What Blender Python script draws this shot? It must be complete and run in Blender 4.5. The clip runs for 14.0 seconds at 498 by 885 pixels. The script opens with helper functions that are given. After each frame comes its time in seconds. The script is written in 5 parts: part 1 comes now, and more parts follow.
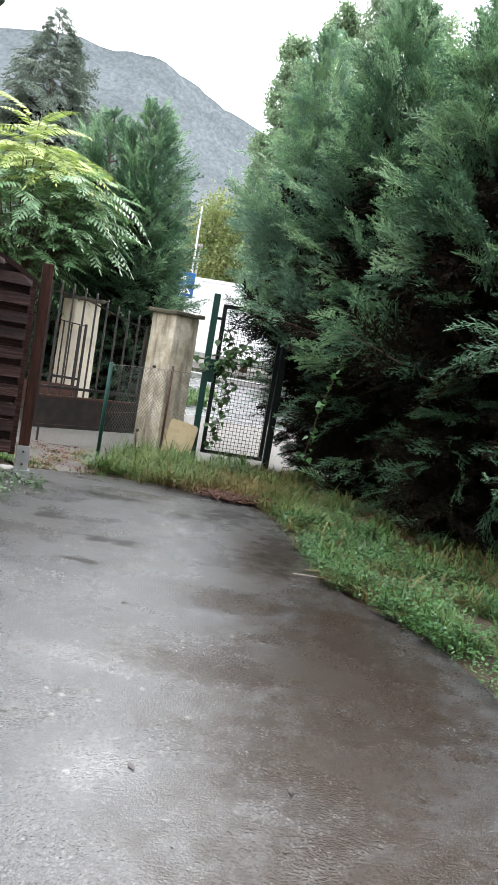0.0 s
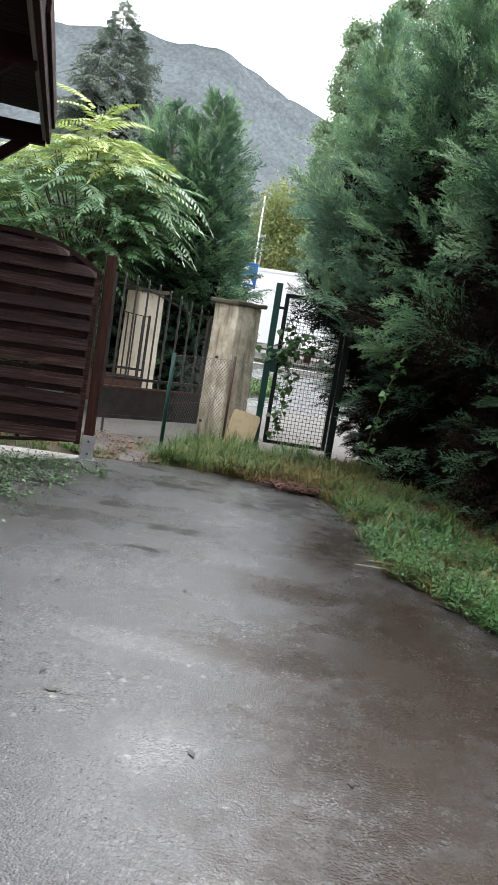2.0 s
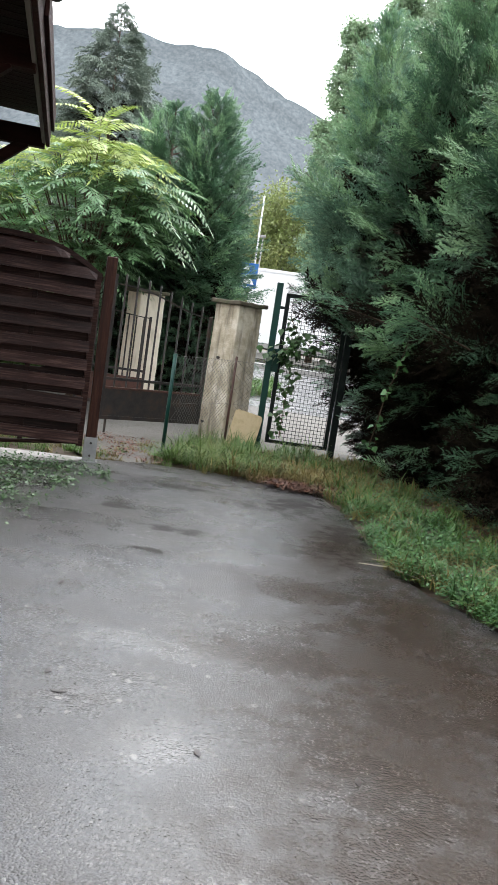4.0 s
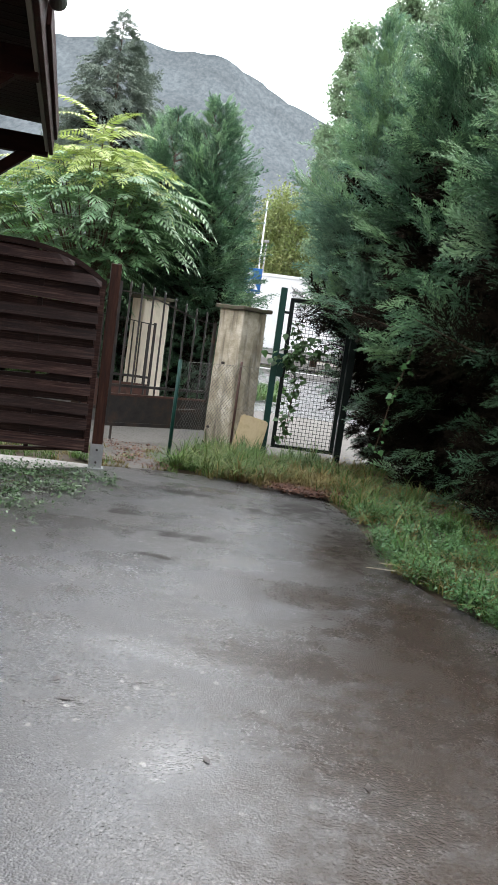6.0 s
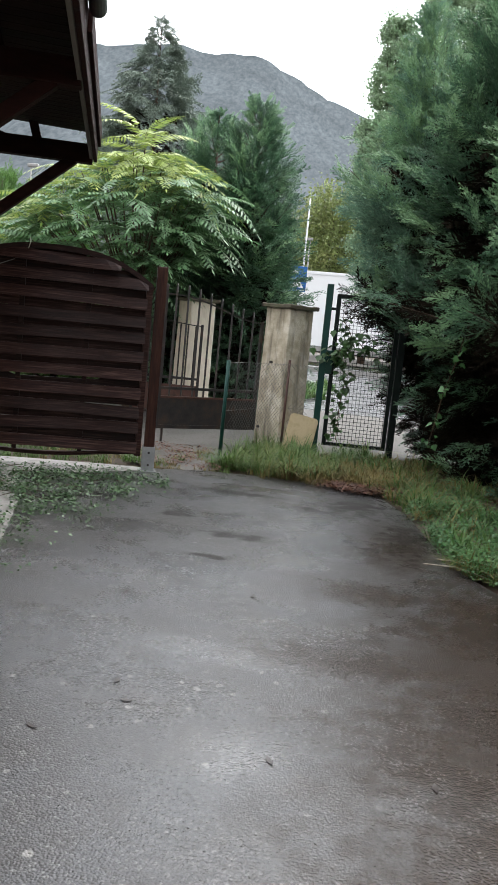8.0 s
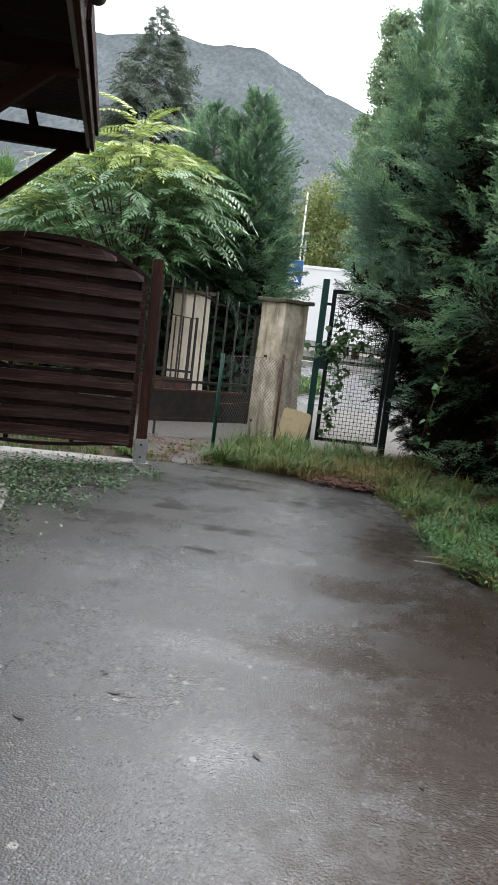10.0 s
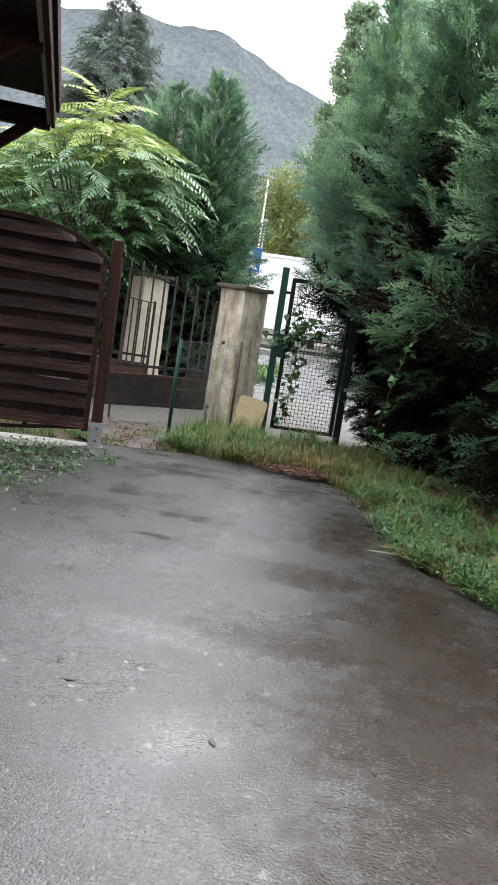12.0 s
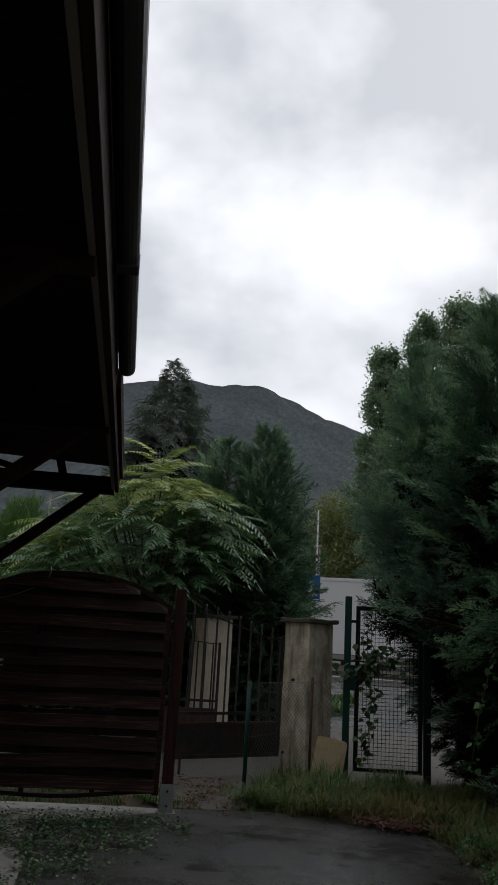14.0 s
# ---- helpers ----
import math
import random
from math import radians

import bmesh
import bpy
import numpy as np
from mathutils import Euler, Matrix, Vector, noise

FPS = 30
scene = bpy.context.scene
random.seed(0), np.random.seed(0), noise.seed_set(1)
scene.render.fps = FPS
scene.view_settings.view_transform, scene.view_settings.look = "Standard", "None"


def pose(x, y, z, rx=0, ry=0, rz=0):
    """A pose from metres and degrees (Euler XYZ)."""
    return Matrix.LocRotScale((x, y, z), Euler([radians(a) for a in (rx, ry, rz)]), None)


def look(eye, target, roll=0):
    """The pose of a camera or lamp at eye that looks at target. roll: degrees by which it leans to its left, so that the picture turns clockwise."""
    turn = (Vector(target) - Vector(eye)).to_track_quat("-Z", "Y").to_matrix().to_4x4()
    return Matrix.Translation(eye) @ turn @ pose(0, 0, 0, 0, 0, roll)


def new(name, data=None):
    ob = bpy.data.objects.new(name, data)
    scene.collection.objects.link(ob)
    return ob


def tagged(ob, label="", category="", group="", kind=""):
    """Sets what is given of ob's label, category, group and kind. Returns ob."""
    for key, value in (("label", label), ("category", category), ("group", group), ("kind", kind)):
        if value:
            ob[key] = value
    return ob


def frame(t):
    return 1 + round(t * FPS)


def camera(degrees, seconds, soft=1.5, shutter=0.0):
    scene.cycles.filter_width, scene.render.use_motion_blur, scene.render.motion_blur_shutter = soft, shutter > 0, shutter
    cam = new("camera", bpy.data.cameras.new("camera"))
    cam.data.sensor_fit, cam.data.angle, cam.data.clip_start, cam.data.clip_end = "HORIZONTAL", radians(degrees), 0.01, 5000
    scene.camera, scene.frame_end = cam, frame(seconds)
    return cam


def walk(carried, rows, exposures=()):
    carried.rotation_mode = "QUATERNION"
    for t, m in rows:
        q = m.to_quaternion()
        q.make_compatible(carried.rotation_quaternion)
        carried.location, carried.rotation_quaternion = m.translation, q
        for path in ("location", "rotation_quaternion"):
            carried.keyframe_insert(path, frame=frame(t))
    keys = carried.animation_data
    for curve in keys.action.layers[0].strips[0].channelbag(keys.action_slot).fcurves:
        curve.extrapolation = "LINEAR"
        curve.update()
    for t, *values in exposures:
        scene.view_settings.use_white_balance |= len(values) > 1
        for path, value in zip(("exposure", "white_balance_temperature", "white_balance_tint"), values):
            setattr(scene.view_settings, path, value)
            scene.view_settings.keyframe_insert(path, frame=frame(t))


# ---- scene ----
cam = camera(34.7, 14.0, soft=0.8)
PATH = [
    (0, (0.028, -0.077, 1.345), (0.032, 1.91, 1.118), 9.7),
    (0.5, (0.031, -0.045, 1.331), (-0.097, 1.942, 1.15), 7.2),
    (1, (0.043, -0.041, 1.325), (-0.096, 1.94, 1.085), 6.7),
    (1.5, (0.043, -0.036, 1.328), (-0.11, 1.938, 1.046), 7.5),
    (2, (0.041, -0.051, 1.334), (-0.108, 1.924, 1.059), 9.1),
    (2.5, (0.037, -0.041, 1.323), (-0.073, 1.934, 1.029), 10.6),
    (3, (0.039, -0.051, 1.324), (-0.078, 1.925, 1.037), 10.3),
    (3.5, (0.04, -0.055, 1.331), (-0.098, 1.92, 1.051), 9.1),
    (6, (0.038, -0.051, 1.333), (-0.132, 1.924, 1.068), 7.8),
    (6.5, (0.031, -0.035, 1.334), (-0.143, 1.936, 1.04), 7.3),
    (7, (0.018, -0.033, 1.336), (-0.295, 1.93, 1.11), 6.5),
    (7.5, (0.019, -0.025, 1.327), (-0.305, 1.933, 1.079), 5.9),
    (8, (0.024, -0.032, 1.323), (-0.268, 1.927, 1.043), 5.6),
    (10.5, (0.019, -0.02, 1.325), (-0.252, 1.938, 1.024), 6.8),
    (11, (0.007, -0.018, 1.322), (-0.248, 1.939, 1.003), 7.1),
    (11.5, (0.0, -0.02, 1.321), (-0.191, 1.942, 0.98), 8.4),
    (12, (-0.012, -0.023, 1.324), (-0.162, 1.947, 1.013), 8.7),
    (12.5, (-0.028, -0.031, 1.325), (-0.168, 1.945, 1.049), 7.5),
    (13, (-0.058, -0.007, 1.374), (-0.414, 1.96, 1.319), 5.0),
    (13.5, (-0.068, -0.005, 1.433), (-0.574, 1.9, 1.772), 3.4),
    (14, (-0.052, -0.011, 1.415), (-0.422, 1.897, 1.887), 3.3),
]
EXPOSURES = [(0.0, 1.92), (0.5, 1.40), (1.0, 1.42), (1.5, 1.48), (2.5, 1.68), (3.5, 1.68), (6.5, 1.62), (7.0, 1.38), (8.0, 1.3), (11.0, 1.45), (11.5, 1.57),
             (12.5, 1.67), (13.0, 0.95), (13.5, 0.0), (13.7, -0.55), (14.0, -1.12)]
walk(cam, [(t, look(eye, target, roll)) for t, eye, target, roll in PATH], EXPOSURES)

# ---- light: an overcast sky, wet day ----
world = bpy.data.worlds.new("overcast_sky")
scene.world = world
world.use_nodes = True
wt = world.node_tree
wt.nodes.clear()
w_out = wt.nodes.new("ShaderNodeOutputWorld")
w_bg = wt.nodes.new("ShaderNodeBackground")
w_sky = wt.nodes.new("ShaderNodeTexSky")
w_sky.sky_type = "NISHITA"
w_sky.sun_disc = False
w_sky.sun_elevation, w_sky.sun_rotation = radians(42), radians(20)
w_co = wt.nodes.new("ShaderNodeTexCoord")
w_map = wt.nodes.new("ShaderNodeMapping")
w_map.inputs["Scale"].default_value = (1.0, 1.0, 1.5)
w_map.inputs["Location"].default_value = (2.6, 0.4, 1.7)
w_noise = wt.nodes.new("ShaderNodeTexNoise")
w_noise.inputs["Scale"].default_value = 3.2
w_noise.inputs["Detail"].default_value = 5
w_noise.inputs["Roughness"].default_value = 0.5
w_ramp = wt.nodes.new("ShaderNodeValToRGB")
w_ramp.color_ramp.elements[0].position, w_ramp.color_ramp.elements[0].color = 0.36, (10.7, 11.1, 11.9, 1)
w_ramp.color_ramp.elements[1].position, w_ramp.color_ramp.elements[1].color = 0.56, (17.3, 17.6, 18.2, 1)
w_mix = wt.nodes.new("ShaderNodeMix")
w_mix.data_type = "RGBA"
w_mix.inputs["Factor"].default_value = 0.88
wt.links.new(w_co.outputs["Generated"], w_map.inputs["Vector"])
wt.links.new(w_map.outputs["Vector"], w_noise.inputs["Vector"])
wt.links.new(w_noise.outputs["Fac"], w_ramp.inputs["Fac"])
wt.links.new(w_sky.outputs["Color"], w_mix.inputs["A"])
wt.links.new(w_ramp.outputs["Color"], w_mix.inputs["B"])
# the cloud is brighter where the hidden sun stands, ahead and high
w_dot = wt.nodes.new("ShaderNodeVectorMath")
w_dot.operation = "DOT_PRODUCT"
w_dot.inputs[1].default_value = Vector((0.20, 0.72, 0.66)).normalized()
w_glow = wt.nodes.new("ShaderNodeMapRange")
w_glow.interpolation_type = "SMOOTHSTEP"
for key, v in (("From Min", -0.35), ("From Max", 1.0), ("To Min", 0.48), ("To Max", 1.65)):
    w_glow.inputs[key].default_value = v
w_mul = wt.nodes.new("ShaderNodeVectorMath")
w_mul.operation = "SCALE"
wt.links.new(w_co.outputs["Generated"], w_dot.inputs[0])
wt.links.new(w_dot.outputs["Value"], w_glow.inputs["Value"])
wt.links.new(w_mix.outputs["Result"], w_mul.inputs[0])
wt.links.new(w_glow.outputs["Result"], w_mul.inputs["Scale"])
wt.links.new(w_mul.outputs["Vector"], w_bg.inputs["Color"])
w_bg.inputs["Strength"].default_value = 0.085
wt.links.new(w_bg.outputs["Background"], w_out.inputs["Surface"])
sun = new("sun", bpy.data.lights.new("sun", "SUN"))
sun.data.energy, sun.data.angle, sun.data.color = 0.6, radians(25), (1.0, 0.97, 0.93)
sun.matrix_world = look((6, 16, 20), (0, 0, 0))


# ---- materials ----
def material(name, colors, scale=6.0, rough=(0.5, 0.7), bump=0.2, bump_scale=60.0, metal=0.0, island=0.0, piece=0.0, detail=6, stretch=(1, 1, 1), spec=0.5, trans=0.0):
    """Colour from two scales of noise; island and piece vary the value leaf by leaf and object by object."""
    m = bpy.data.materials.new(name)
    m.use_nodes = True
    nt = m.node_tree
    bsdf = nt.nodes["Principled BSDF"]
    co = nt.nodes.new("ShaderNodeTexCoord")
    mp = nt.nodes.new("ShaderNodeMapping")
    mp.inputs["Scale"].default_value = stretch
    nt.links.new(co.outputs["Object"], mp.inputs["Vector"])
    n1 = nt.nodes.new("ShaderNodeTexNoise")
    n1.inputs["Scale"].default_value, n1.inputs["Detail"].default_value, n1.inputs["Roughness"].default_value = scale, detail, 0.62
    nt.links.new(mp.outputs["Vector"], n1.inputs["Vector"])
    ramp = nt.nodes.new("ShaderNodeValToRGB")
    els = ramp.color_ramp.elements
    for i, c in enumerate(colors):
        p = 0.28 + 0.44 * i / max(1, len(colors) - 1)
        e = els[i] if i < 2 else els.new(p)
        e.position, e.color = p, (*c, 1)
    nt.links.new(n1.outputs["Fac"], ramp.inputs["Fac"])
    value = ramp.outputs["Color"]
    hsv = nt.nodes.new("ShaderNodeHueSaturation")
    nt.links.new(value, hsv.inputs["Color"])
    if island or piece:
        if island:
            src = nt.nodes.new("ShaderNodeNewGeometry").outputs["Random Per Island"]
        else:
            src = nt.nodes.new("ShaderNodeObjectInfo").outputs["Random"]
        amount = island or piece
        mr = nt.nodes.new("ShaderNodeMapRange")
        mr.inputs["To Min"].default_value, mr.inputs["To Max"].default_value = 1 - amount, 1 + amount
        nt.links.new(src, mr.inputs["Value"])
        nt.links.new(mr.outputs["Result"], hsv.inputs["Value"])
    nt.links.new(hsv.outputs["Color"], bsdf.inputs["Base Color"])
    n2 = nt.nodes.new("ShaderNodeTexNoise")
    n2.inputs["Scale"].default_value, n2.inputs["Detail"].default_value = bump_scale, 4
    nt.links.new(mp.outputs["Vector"], n2.inputs["Vector"])
    rr = nt.nodes.new("ShaderNodeMapRange")
    rr.inputs["From Min"].default_value, rr.inputs["From Max"].default_value = 0.3, 0.7
    rr.inputs["To Min"].default_value, rr.inputs["To Max"].default_value = rough
    nt.links.new(n1.outputs["Fac"], rr.inputs["Value"])
    nt.links.new(rr.outputs["Result"], bsdf.inputs["Roughness"])
    if bump:
        bp = nt.nodes.new("ShaderNodeBump")
        bp.inputs["Strength"].default_value, bp.inputs["Distance"].default_value = bump, 0.01
        nt.links.new(n2.outputs["Fac"], bp.inputs["Height"])
        nt.links.new(bp.outputs["Normal"], bsdf.inputs["Normal"])
    bsdf.inputs["Metallic"].default_value = metal
    bsdf.inputs["Specular IOR Level"].default_value = spec
    if trans:
        tr = nt.nodes.new("ShaderNodeBsdfTranslucent")
        nt.links.new(hsv.outputs["Color"], tr.inputs["Color"])
        mx = nt.nodes.new("ShaderNodeMixShader")
        mx.inputs["Fac"].default_value = trans
        nt.links.new(bsdf.outputs["BSDF"], mx.inputs[1])
        nt.links.new(tr.outputs["BSDF"], mx.inputs[2])
        nt.links.new(mx.outputs["Shader"], nt.nodes["Material Output"].inputs["Surface"])
    return m


def wet_concrete():
    """Worn driveway: fine pale aggregate, broad damp patches that shine, wet hollows and a brown side painted with dark
    tree reflections.
    """
    m = bpy.data.materials.new("wet_concrete")
    m.use_nodes = True
    nt = m.node_tree
    N, L = nt.nodes.new, nt.links.new
    bsdf = nt.nodes["Principled BSDF"]
    co = N("ShaderNodeTexCoord").outputs["Object"]

    def noise_tex(scale, detail=5, rough=0.6):
        n = N("ShaderNodeTexNoise")
        n.inputs["Scale"].default_value, n.inputs["Detail"].default_value, n.inputs["Roughness"].default_value = scale, detail, rough
        L(co, n.inputs["Vector"])
        return n.outputs["Fac"]

    def ranged(src, a, b, c, d):
        r = N("ShaderNodeMapRange")
        r.interpolation_type = "SMOOTHSTEP"
        for k, v in zip(("From Min", "From Max", "To Min", "To Max"), (a, b, c, d)):
            r.inputs[k].default_value = v
        L(src, r.inputs["Value"])
        return r.outputs["Result"]

    def mixed(fac, a, b, mode="MIX"):
        x = N("ShaderNodeMix")
        x.data_type, x.blend_type = "RGBA", mode
        for v, k in ((fac, "Factor"), (a, "A"), (b, "B")):
            if isinstance(v, (tuple, float)):
                x.inputs[k].default_value = v
            else:
                L(v, x.inputs[k])
        return x.outputs["Result"]

    def calc(op, a, b):
        x = N("ShaderNodeMath")
        x.operation = op
        for i, v in enumerate((a, b)):
            if isinstance(v, (int, float)):
                x.inputs[i].default_value = v
            else:
                L(v, x.inputs[i])
        return x.outputs["Value"]

    broad, mid, fine = noise_tex(0.55, 4), noise_tex(3.5, 6), noise_tex(75, 3)
    base = mixed(ranged(broad, 0.35, 0.65, 0, 1), (0.062, 0.063, 0.067, 1), (0.044, 0.041, 0.039, 1))
    base = mixed(ranged(mid, 0.42, 0.72, 0, 0.55), base, (0.036, 0.030, 0.025, 1))
    base = mixed(ranged(fine, 0.45, 0.75, 0, 0.5), base, (0.098, 0.095, 0.092, 1))
    vor = N("ShaderNodeTexVoronoi")
    vor.inputs["Scale"].default_value = 34
    vor.inputs["Randomness"].default_value = 1.0
    L(co, vor.inputs["Vector"])
    base = mixed(ranged(vor.outputs["Distance"], 0.06, 0.17, 0.5, 0.0), base, (0.24, 0.235, 0.23, 1))
    vor2 = N("ShaderNodeTexVoronoi")
    vor2.inputs["Scale"].default_value = 8
    L(co, vor2.inputs["Vector"])
    base = mixed(ranged(vor2.outputs["Distance"], 0.05, 0.09, 0.55, 0.0), base, (0.035, 0.03, 0.028, 1))
    # sparse larger stones worn flush, pale and dark
    stones = N("ShaderNodeTexVoronoi")
    stones.inputs["Scale"].default_value = 15
    wob = N("ShaderNodeVectorMath")
    wob.operation = "MULTIPLY_ADD"
    wn = N("ShaderNodeTexNoise")
    wn.inputs["Scale"].default_value = 40
    L(co, wn.inputs["Vector"])
    L(wn.outputs["Color"], wob.inputs[0])
    wob.inputs[1].default_value = (0.022, 0.022, 0.0)
    L(co, wob.inputs[2])
    L(wob.outputs["Vector"], stones.inputs["Vector"])
    pick = N("ShaderNodeSeparateColor")
    L(stones.outputs["Color"], pick.inputs[0])
    spot = ranged(stones.outputs["Distance"], 0.13, 0.24, 1.0, 0.0)
    base = mixed(calc("MULTIPLY", spot, ranged(pick.outputs[0], 0.80, 0.90, 0.0, 0.8)), base, (0.27, 0.262, 0.245, 1))
    base = mixed(calc("MULTIPLY", spot, ranged(pick.outputs[1], 0.88, 0.94, 0.0, 0.8)), base, (0.012, 0.010, 0.009, 1))
    vor3 = N("ShaderNodeTexVoronoi")
    vor3.inputs["Scale"].default_value = 125
    L(co, vor3.inputs["Vector"])
    grit = N("ShaderNodeSeparateColor")
    L(vor3.outputs["Color"], grit.inputs[0])
    base = mixed(ranged(grit.outputs[0], 0.84, 0.97, 0, 0.45), base, (0.23, 0.225, 0.22, 1))
    base = mixed(ranged(grit.outputs[1], 0.80, 0.95, 0, 0.7), base, (0.022, 0.020, 0.018, 1))
    # wet hollows: the dark trees they mirror are painted in as colour
    damp = None
    warp = ranged(noise_tex(9.0, 5), 0.25, 0.75, -0.16, 0.16)
    sep = N("ShaderNodeSeparateXYZ")
    L(co, sep.inputs[0])
    for sx, sy, rx, ry in HOLLOW_REFLECTIONS:
        dx = calc("DIVIDE", calc("SUBTRACT", sep.outputs["X"], sx), rx)
        dy = calc("DIVIDE", calc("SUBTRACT", sep.outputs["Y"], sy), ry)
        d = calc("SQRT", calc("ADD", calc("MULTIPLY", dx, dx), calc("MULTIPLY", dy, dy)), 0)
        s = ranged(calc("ADD", d, calc("MULTIPLY", warp, 4.0)), 0.0, 1.5, 1.0, 0.0)
        damp = s if damp is None else calc("MAXIMUM", damp, s)
    # brown staining, with the cypress row's dark reflection painted into it
    stain_reflection = None
    for sx, sy, rx, ry in STAIN_REFLECTIONS:
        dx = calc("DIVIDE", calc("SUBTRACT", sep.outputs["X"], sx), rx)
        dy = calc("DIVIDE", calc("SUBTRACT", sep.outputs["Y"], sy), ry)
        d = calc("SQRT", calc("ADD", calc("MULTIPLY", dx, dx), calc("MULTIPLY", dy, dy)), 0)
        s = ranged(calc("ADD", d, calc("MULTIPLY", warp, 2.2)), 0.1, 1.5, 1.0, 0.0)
        stain_reflection = s if stain_reflection is None else calc("MAXIMUM", stain_reflection, s)
    film = None
    for sx, sy, rx, ry in FILMS:
        dx = calc("DIVIDE", calc("SUBTRACT", sep.outputs["X"], sx), rx)
        dy = calc("DIVIDE", calc("SUBTRACT", sep.outputs["Y"], sy), ry)
        d = calc("SQRT", calc("ADD", calc("MULTIPLY", dx, dx), calc("MULTIPLY", dy, dy)), 0)
        s = ranged(calc("ADD", d, calc("MULTIPLY", warp, 2.6)), 0.0, 1.5, 1.0, 0.0)
        film = s if film is None else calc("MAXIMUM", film, s)
    base = mixed(calc("MULTIPLY", stain_reflection, 0.86), base, (0.024, 0.0150, 0.0092, 1))
    base = mixed(calc("MULTIPLY", damp, 0.75), base, (0.026, 0.023, 0.020, 1))
    L(base, bsdf.inputs["Base Color"])
    rough = ranged(noise_tex(1.7, 4), 0.32, 0.70, 0.21, 0.40)
    rough = calc("ADD", rough, ranged(fine, 0.3, 0.7, -0.04, 0.06))
    rough = calc("MULTIPLY", rough, calc("MULTIPLY", ranged(damp, 0.0, 1.0, 1.0, 1.25), ranged(stain_reflection, 0.0, 1.0, 1.0, 0.85)))
    rough = calc("MULTIPLY", rough, ranged(film, 0.0, 1.0, 1.0, 0.72))
    L(rough, bsdf.inputs["Roughness"])
    # painted tree reflections get less specular than the wet cement skin, to stay dark
    L(calc("MULTIPLY", calc("ADD", ranged(damp, 0.0, 0.8, 0.50, 0.08), calc("MULTIPLY", film, 0.42)), ranged(stain_reflection, 0.0, 1.0, 1.0, 0.45)), bsdf.inputs["Specular IOR Level"])
    b1 = N("ShaderNodeBump")
    b1.inputs["Strength"].default_value, b1.inputs["Distance"].default_value = 0.42, 0.004
    L(calc("ADD", calc("MULTIPLY", noise_tex(210, 3, 0.7), 0.5), calc("MULTIPLY", vor3.outputs["Distance"], -0.9)), b1.inputs["Height"])
    b2 = N("ShaderNodeBump")
    b2.inputs["Strength"].default_value, b2.inputs["Distance"].default_value = 0.07, 0.02
    L(mid, b2.inputs["Height"])
    L(b1.outputs["Normal"], b2.inputs["Normal"])
    L(b2.outputs["Normal"], bsdf.inputs["Normal"])
    return m


HOLLOW_REFLECTIONS = [(-1.22, 5.33, 0.12, 0.11), (-0.72, 4.92, 0.24, 0.075), (-0.36, 6.0, 0.11, 0.12), (-0.80, 4.38, 0.10, 0.05),
           (-0.02, 6.35, 0.28, 0.5), (0.36, 5.4, 0.16, 0.6), (-1.0, 6.25, 0.30, 0.09)]
FILMS = [(-0.27, 2.28, 0.20, 0.17), (-0.42, 3.05, 0.50, 0.13), (-0.30, 4.50, 0.22, 0.16), (-0.30, 5.5, 0.25, 0.30), (-0.75, 6.55, 0.60, 0.12), (-1.2, 3.9, 0.7, 0.18)]
STAIN_REFLECTIONS = [(0.62, 3.3, 0.62, 1.7), (0.62, 1.7, 0.62, 1.0), (0.15, 4.10, 0.45, 0.25), (0.16, 3.15, 0.55, 0.20), (0.65, 4.05, 0.40, 0.55), (0.55, 2.5, 0.6, 0.6), (0.80, 3.2, 0.5, 1.0), (0.30, 5.1, 0.30, 0.8)]
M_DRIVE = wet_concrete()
M_APRON = material("dry_concrete", [(0.20, 0.194, 0.18), (0.28, 0.27, 0.253), (0.14, 0.13, 0.118)], 5, (0.7, 0.9), 0.35, 90)
M_SOIL = material("soil", [(0.026, 0.017, 0.010), (0.055, 0.036, 0.021), (0.036, 0.030, 0.014)], 4, (0.7, 0.95), 0.6, 40)
M_GRAVEL = material("gravel", [(0.075, 0.070, 0.065), (0.135, 0.128, 0.118), (0.050, 0.042, 0.032)], 30, (0.8, 0.95), 0.7, 45, spec=0.2)
M_ROAD = material("wet_asphalt", [(0.05, 0.05, 0.052), (0.085, 0.085, 0.088), (0.06, 0.06, 0.06)], 1.2, (0.18, 0.34), 0.1, 80)
M_WOOD = material("stained_wood", [(0.0045, 0.0016, 0.0013), (0.016, 0.0052, 0.0038), (0.060, 0.034, 0.027)], 3.5, (0.42, 0.66), 0.3, 9, piece=0.35, spec=0.14, stretch=(0.9, 8, 26), detail=8)
M_POST = material("post_wood", [(0.008, 0.003, 0.002), (0.028, 0.0085, 0.005), (0.062, 0.026, 0.016)], 4, (0.5, 0.75), 0.3, 40, stretch=(8, 8, 0.8), spec=0.2)
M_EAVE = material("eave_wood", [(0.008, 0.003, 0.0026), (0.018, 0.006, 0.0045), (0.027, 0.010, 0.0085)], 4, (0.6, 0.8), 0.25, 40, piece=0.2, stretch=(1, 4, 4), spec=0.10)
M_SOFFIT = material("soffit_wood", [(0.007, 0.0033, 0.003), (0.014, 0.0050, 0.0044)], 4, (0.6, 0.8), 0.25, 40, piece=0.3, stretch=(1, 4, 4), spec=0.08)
M_GUTTER = material("dark_gutter", [(0.022, 0.019, 0.020), (0.040, 0.034, 0.035)], 5, (0.3, 0.45), 0.05, 30)
M_TILE = material("roof_sheet", [(0.05, 0.045, 0.045), (0.09, 0.08, 0.078)], 4, (0.4, 0.6), 0.2, 40)
